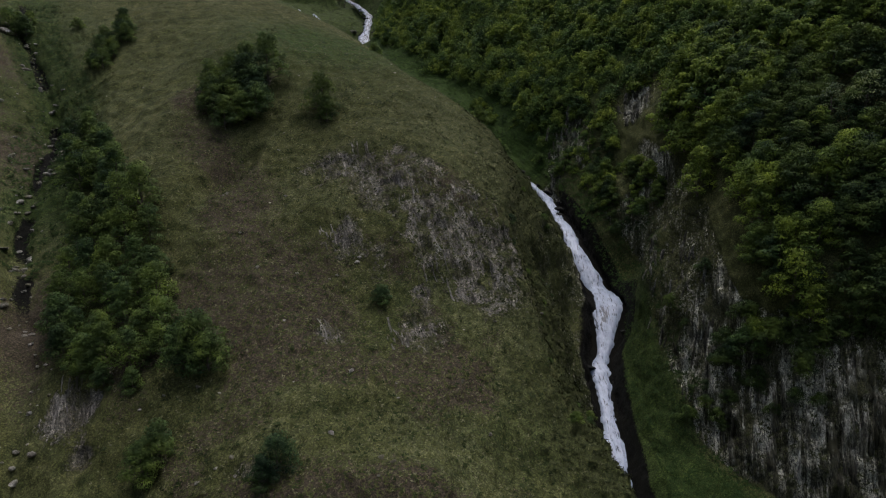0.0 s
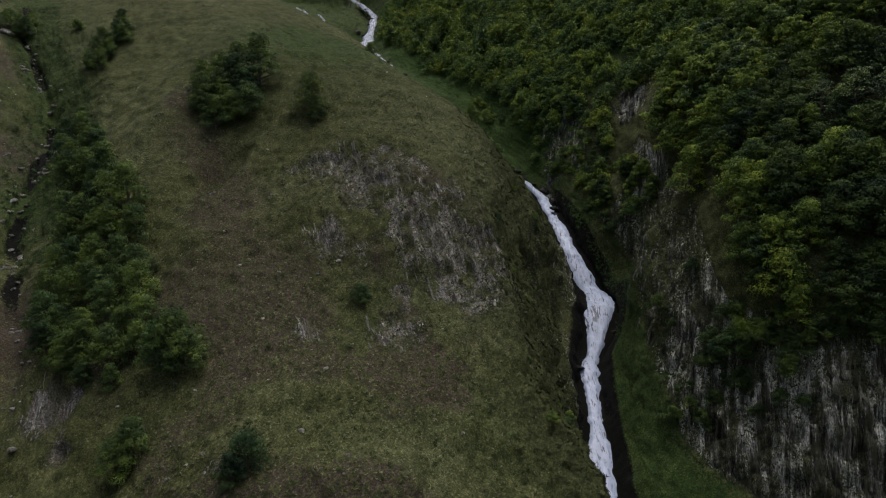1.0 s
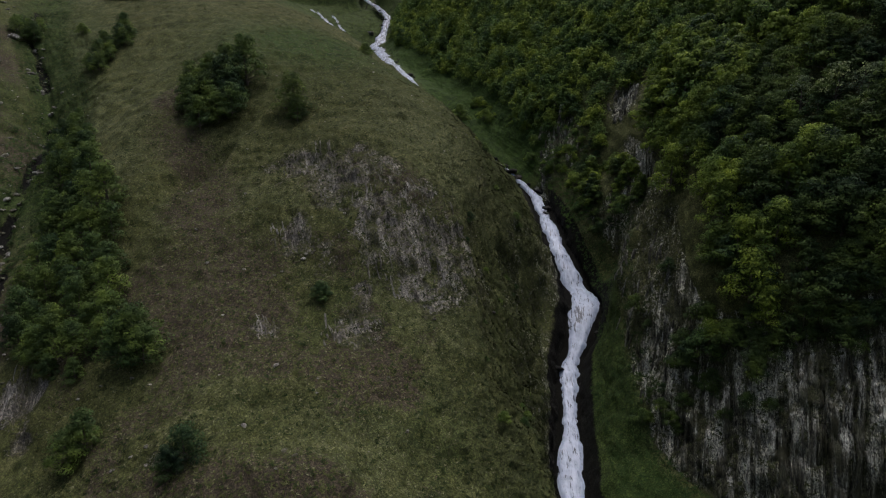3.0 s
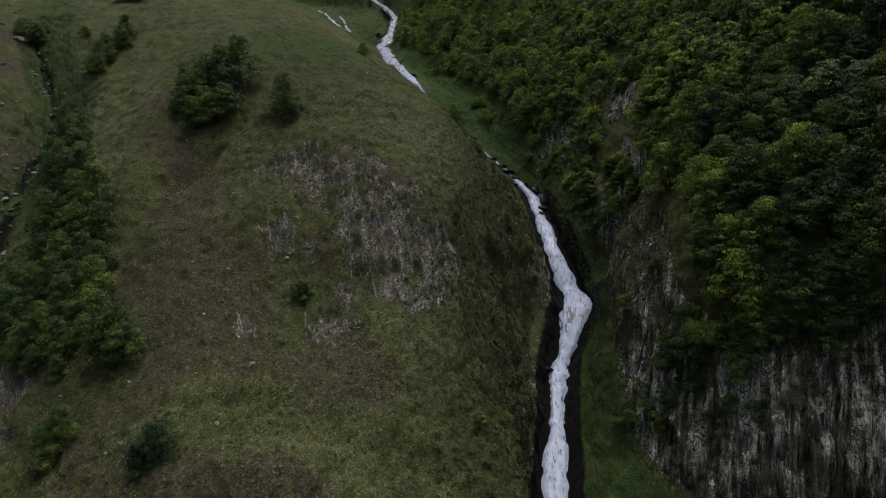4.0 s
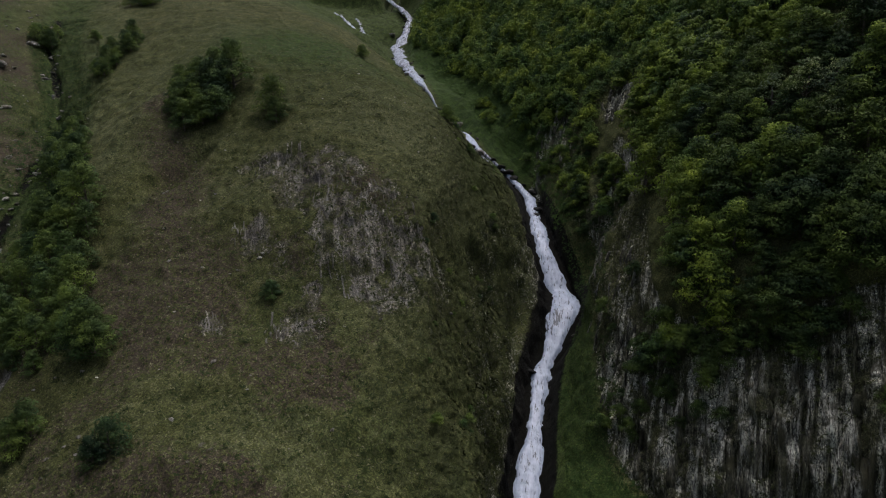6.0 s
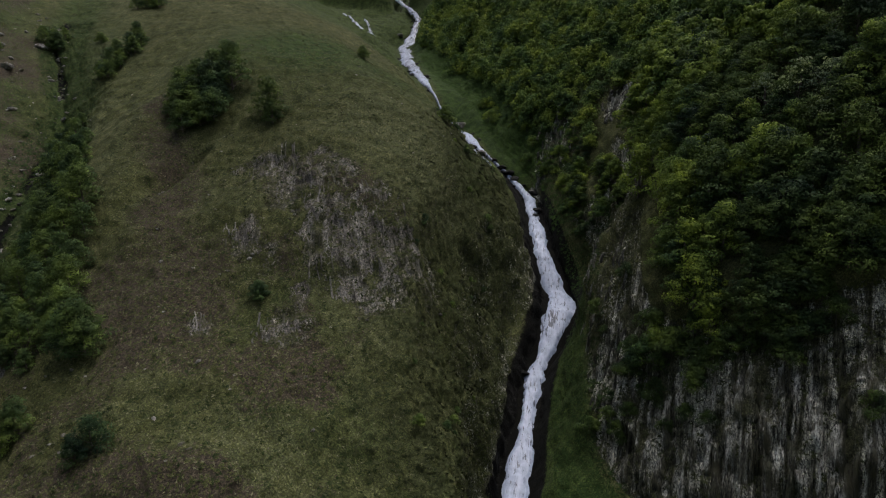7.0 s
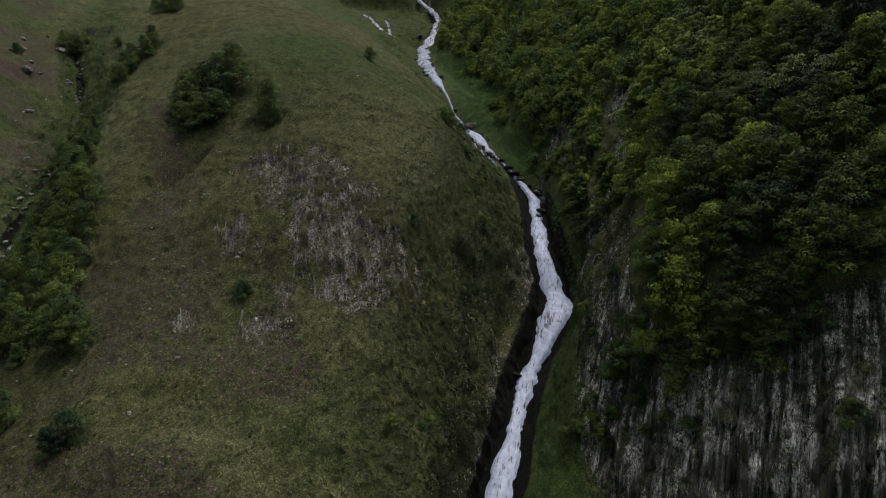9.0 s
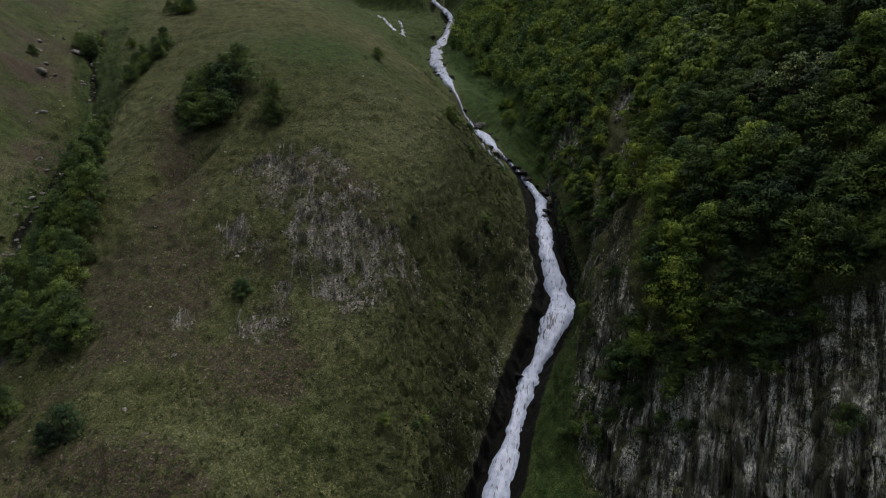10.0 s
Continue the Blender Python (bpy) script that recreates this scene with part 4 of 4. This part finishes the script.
def strew():
    rng = random.Random(23)
    # wet blocks on both edges of the stream and in it
    y = 66.0
    while y < 330:
        x, z, w = (float(a[0]) for a in stream_at(np.array([y])))
        for side in (-1, 1):
            if rng.random() < (0.18 if y < 140 else 0.6):
                lay_stone("boulder", WET_STONES[rng.randrange(5)], WET_STONE, x + side * w * rng.uniform(0.85, 1.6), y + rng.uniform(-0.8, 0.8), rng.uniform(0.25, 0.6) + 0.8 * rng.random() ** 3, rng.uniform(0, 6),
                          "wet black boulder at the edge of the stream", "boulders along the stream", z + 0.15)
        if rng.random() < (0.0 if y < 140 else 0.10):
            lay_stone("boulder", WET_STONES[rng.randrange(5)], WET_STONE, x + w * rng.uniform(-0.5, 0.5), y, rng.uniform(0.4, 0.75), rng.uniform(0, 6),
                      "wet black boulder parting the white water", "boulders along the stream", z + 0.35)
        y += rng.uniform(0.6, 3.6) if y < 150 else rng.uniform(1.5, 6)
    for x, y, s in ((25.2, 136.5, 0.9), (24.9, 134.5, 0.6), (18.2, 151, 1.4), (16.3, 153.5, 1.1), (19.6, 149, 1.0), (14.5, 157, 0.9)):
        lay_stone("boulder", WET_STONES[int(y) % 5], WET_STONE, x, y, s, x, "wet black boulder parting the white water", "boulders along the stream", float(guide("stream", np.array([y]))[1][0]) + 0.4)
    # the dry gully
    for k in range(170):
        y = rng.uniform(58, 165)
        x = float(guide("gully", np.array([y]))[0][0])
        lay_stone("stone", STONES[k % 8], STONE, x + rng.gauss(0, 1.5), y, 0.16 + 0.6 * rng.random() ** 2, rng.uniform(0, 6), "grey angular stone in the bed of a dry gully", "stones of the gully")
    # stones loose on the turf
    for k in range(120):
        y = rng.uniform(46, 135)
        x = rng.uniform(-100, 12) if y > 95 else rng.uniform(-45, 14)
        lay_stone("stone", STONES[k % 8], STONE, x, y, rng.uniform(0.12, 0.38), rng.uniform(0, 6), "pale grey stone bedded in the turf", "stones on the slope")
    for k in range(70):
        y = rng.uniform(100, 178)
        x = float(guide("gully", np.array([y]))[0][0]) - rng.uniform(4, 26)
        lay_stone("stone", STONES[k % 8], STONE, x, y, 0.2 + 0.6 * rng.random() ** 3, rng.uniform(0, 6), "grey stone lying on the bare slope beside the gully", "stones on the slope")
    for x, y, s in ((11.2, 157.2, 1.9), (3.3, 179.6, 1.7), (-38.7, 291, 1.8), (-91, 131, 1.5), (-97, 150, 1.6), (-88, 140, 1.0), (-99, 139, 1.3)):
        lay_stone("boulder", STONES[int(y) % 8], STONE, x, y, s, x, "large pale grey boulder on the grass", "boulders on the slope")


strew()

# ---------------------------------------------------------------- ribs of bedded rock that stand out of the land
WALL_RIB = plain_rock("dark_slate", 0.62, 0.4, -0.3)
RIB, CRAG_RIB = plain_rock("pale_slate", 1.1, 0.15, -0.38), plain_rock("weathered_slate", 1.05, 0.12, 0.34, 1.0)


def rib_mesh(x, y, heading, length, width, proud, seed, sway=0.5):
    """A bed of rock that climbs the land from (x, y) along its heading: square across, broken along its face, sinking into the land at both ends."""
    rng = np.random.default_rng(seed)
    hx, hy = math.cos(heading), math.sin(heading)
    n = max(5, int(length / 0.28))
    t = np.arange(n + 1) / n
    bend = sway * np.sin(2.5 * t + seed)
    px, py = x + hx * length * t - hy * bend, y + hy * length * t + hx * bend
    feet = [foot(a, b) for a, b in zip(px, py)]
    if any(z is None for z, _ in feet):
        return None
    z = np.array([a for a, _ in feet])
    z[1:-1] = 0.25 * z[:-2] + 0.5 * z[1:-1] + 0.25 * z[2:]
    nv = np.mean([tuple(b) for _, b in feet], 0) * (1, 1, 0.6)
    nv /= np.linalg.norm(nv)
    rise = np.array((hx, hy, (z[-1] - z[0]) / length))
    side = np.cross(nv, rise / np.linalg.norm(rise))
    side /= np.linalg.norm(side)
    verts, faces = [], []
    left, right = (1 + 0.35 * (rng.random(n + 1) - 0.5) for _ in range(2))
    for k in range(n + 1):
        ease = min(1.0, 5 * t[k], 5 * (1 - t[k]))
        w, d = width * 0.5, proud * (ease * rng.uniform(0.55, 1.2) - 0.25 * (1 - ease))
        ridge = rng.uniform(-0.35, 0.35) * w
        c = np.array((px[k], py[k], z[k]))
        verts += [c - side * w * 1.1 * left[k] - nv * 0.5, c - side * w * left[k] + nv * d * rng.uniform(0.6, 0.95), c + side * (ridge - 0.3 * w) + nv * d * 1.1,
                  c + side * (ridge + 0.3 * w) + nv * d * rng.uniform(0.85, 1.1), c + side * w * right[k] + nv * d * rng.uniform(0.45, 0.8), c + side * w * 1.1 * right[k] - nv * 0.5]
    for k in range(n):
        faces += [(6 * k + j, 6 * k + j + 1, 6 * k + j + 7, 6 * k + j + 6) for j in range(5)]
    return mesh_from("rib", np.array(verts), np.array(faces))


def set_ribs(thing, spots, label, category, mat):
    ob = tagged(new(thing), label, category)
    for spot in spots:
        me = rib_mesh(*spot)
        if me is not None:
            part("rib", me, mat, ob)
    return ob


def build_ribs():
    rng = random.Random(41)
    # the big face right of the gorge: columns that climb away from the stream
    spots = []
    for k in range(290):
        y = rng.uniform(57, 75)
        x0, x1 = (float(guide(n, np.array([y]))[0][0]) for n in ("cliff_foot", "cliff_top"))
        t = rng.uniform(0.0, 0.62 if y > 70 else 0.85)
        if x0 + (x1 - x0) * t < 45 and k % 7:
            continue
        spots.append((x0 + (x1 - x0) * t, y, radians(rng.uniform(70, 84)), rng.uniform(1.2, 4.2) * (1 - 0.4 * t), 0.18 + 0.75 * rng.random() ** 2.5, rng.uniform(0.18, 0.6), k, 0.10))
    set_ribs("cliff_face", spots, "dark cliff of upright pale grey slate columns", "cliff", RIB)
    spots = []
    for k in range(48):
        y = rng.uniform(77, 106)
        x0, x1 = (float(guide(n, np.array([y]))[0][0]) for n in ("cliff_foot", "cliff_top"))
        spots.append((x0 + (x1 - x0) * rng.uniform(-0.1, 0.75), y, radians(rng.uniform(45, 78)), rng.uniform(0.8, 2.4), rng.uniform(0.2, 0.5), rng.uniform(0.15, 0.35), 200 + k, 0.2))
    set_ribs("rock_nose", spots, "mossy rock nose of upright slate beds", "cliff", WALL_RIB)
    for thing, cx, cy, rx, ry in (("crag", 41, 139, 2.6, 4.5), ("crag", 27.5, 148, 3.5, 6)):
        spots = [(cx + rx * rng.uniform(-1, 1), cy + ry * rng.uniform(-1, 1), radians(rng.uniform(60, 95)), rng.uniform(1.2, 3.0), rng.uniform(0.3, 0.8), rng.uniform(0.2, 0.5), 1500 + k, 0.1) for k in range(26)]
        set_ribs(thing, spots, "grey slate crag among the trees of the wood", "outcrop", WALL_RIB)
    for c, (weight, (cx, cy, rx, ry, turn)) in enumerate(CRAGS[:8]):
        spots = []
        for k in range(int(8 + 0.7 * rx * ry)):
            a, r = rng.uniform(0, 6.28), math.sqrt(rng.random()) * 0.72
            spots.append((cx + rx * r * math.cos(a), cy + ry * r * math.sin(a), radians(rng.uniform(98, 124)), rng.uniform(0.6, 2.6), rng.uniform(0.10, 0.26), rng.uniform(0.04, 0.15), 500 + 90 * c + k, 0.12))
        set_ribs("crag", spots, "outcrop of weathered pale grey slate in the turf", "outcrop", CRAG_RIB)


build_ribs()

# ---------------------------------------------------------------- turf: blades too many to count
def build_tufts(name, mat, count, box, height, accept, seed, label, blades=4):
    rng = np.random.default_rng(seed)
    x0, x1, y0, y1 = box
    places, lies = [], []
    for x, y in zip(rng.uniform(x0, x1, count * 2), rng.uniform(y0, y1, count * 2)):
        if len(places) == count:
            break
        if accept(x, y):
            z, nrm = foot(x, y)
            if z is not None:
                places.append((x, y, z))
                lies.append(tuple(nrm))
    base, nv = np.repeat(np.array(places), blades, 0), np.repeat(np.array(lies), blades, 0)
    m = len(base)
    a = rng.uniform(0, 2 * math.pi, m)
    along = np.cross(nv, np.stack([np.cos(a), np.sin(a), 0.3 + 0 * a], -1))
    along /= np.linalg.norm(along, axis=1, keepdims=True)
    side = np.cross(nv, along) * (height * rng.uniform(0.22, 0.45, m))[:, None]
    start = base + nv * 0.02 + rng.uniform(-1, 1, (m, 3)) * (1, 1, 0) * height * 0.6
    tip = start + along * (height * rng.uniform(0.7, 1.5, m))[:, None] + nv * (height * rng.uniform(0.15, 0.7, m))[:, None]
    verts = np.stack([start + side, start - side, tip], 1)
    away = (np.cross(verts[:, 1] - verts[:, 0], verts[:, 2] - verts[:, 0]) * nv).sum(1) < 0
    verts[away] = verts[away][:, ::-1]
    me = shade_smooth(mesh_from(name, verts.reshape(-1, 3), np.arange(3 * m).reshape(-1, 3)))
    me.normals_split_custom_set_from_vertices(np.repeat(nv, 3, 0).tolist())
    return tagged(part(name, me, mat), label, "grass", kind="stuff")


def between(left, right, x, y, more=0.0):
    kl, kr = np.array(LINES[left]), np.array(LINES[right])
    return np.interp(y, kl[:, 0], kl[:, 1]) < x < np.interp(y, kr[:, 0], kr[:, 1]) + more


def on_hill(x, y):
    return between("left_shoulder", "gorge_wall", x, y, 3)


def on_bank(x, y):
    return between("right_bank", "cliff_foot", x, y, 0.5 if y < 80 else 2.0)


def on_far_bank(x, y):
    return between("right_bank", "cliff_foot", x, y, 9.0 if y > 160 else 3.0)


def on_cliff(x, y):
    return between("cliff_foot", "cliff_top", x, y, 4.0)


def on_wall(x, y):
    """Thick on the gorge wall, thinning out towards the crest."""
    k = np.array(LINES["right_shoulder"])
    d = x - np.interp(y, k[:, 0], k[:, 1])
    return (d + 7) / 10 > (math.sin(x * 12.9898 + y * 78.233) * 43758.5453) % 1 and between("crest_right", "gorge_wall", x, y, 2.5)


def in_gully(x, y):
    k = np.array(LINES["gully"])
    d = x - np.interp(y, k[:, 0], k[:, 1])
    return -5 < d < 9 and abs(d) > 0.7


def on_top(x, y):
    return between("left_side", "gorge_wall", x, y)


STRAW = tuft_material("straw_blades", (0.09, 0.095, 0.046), (0.20, 0.20, 0.115))
build_tufts("grass_tufts", TUFT, 36000, (-45, 24, 43, 125), 0.20, on_hill, 11, "tufts of olive green mountain grass")
build_tufts("straw_tufts", STRAW, 8000, (-45, 24, 43, 135), 0.17, on_hill, 13, "tufts of dry straw coloured mountain grass", 3)
DARK = tuft_material("dark_herbs", (0.016, 0.026, 0.009), (0.040, 0.056, 0.018))
build_tufts("dark_tufts", DARK, 4500, (-48, 24, 43, 118), 0.27, on_hill, 15, "dark green low herbs scattered in the turf", 5)
build_tufts("far_tufts", TUFT, 14000, (-115, 14, 120, 190), 0.27, on_top, 14, "coarse olive grass on the upper slope")
build_tufts("herbs", FERN, 11000, (26, 62, 58, 130), 0.28, on_bank, 12, "low lush green herbs on the gorge side")
build_tufts("gully_herbs", FERN, 6000, (-105, -45, 85, 170), 0.36, in_gully, 16, "dark green herbs crowding the sides of the gully", 5)
MEADOW = tuft_material("meadow_herbs", (0.022, 0.048, 0.011), (0.062, 0.108, 0.022))
build_tufts("bank_herbs", MEADOW, 15000, (-35, 40, 125, 250), 0.42, on_far_bank, 19, "tall lush herbs on the bank of the upper stream", 5)
LEDGE = tuft_material("ledge_grass", (0.026, 0.034, 0.013), (0.072, 0.082, 0.032))
build_tufts("ledge_grass", LEDGE, 6500, (28, 78, 50, 110), 0.26, on_cliff, 17, "dull olive grass on the ledges of the cliff", 5)
build_tufts("wall_grass", LEDGE, 9000, (4, 28, 55, 150), 0.32, on_wall, 18, "dull olive grass hanging on the gorge wall", 5)
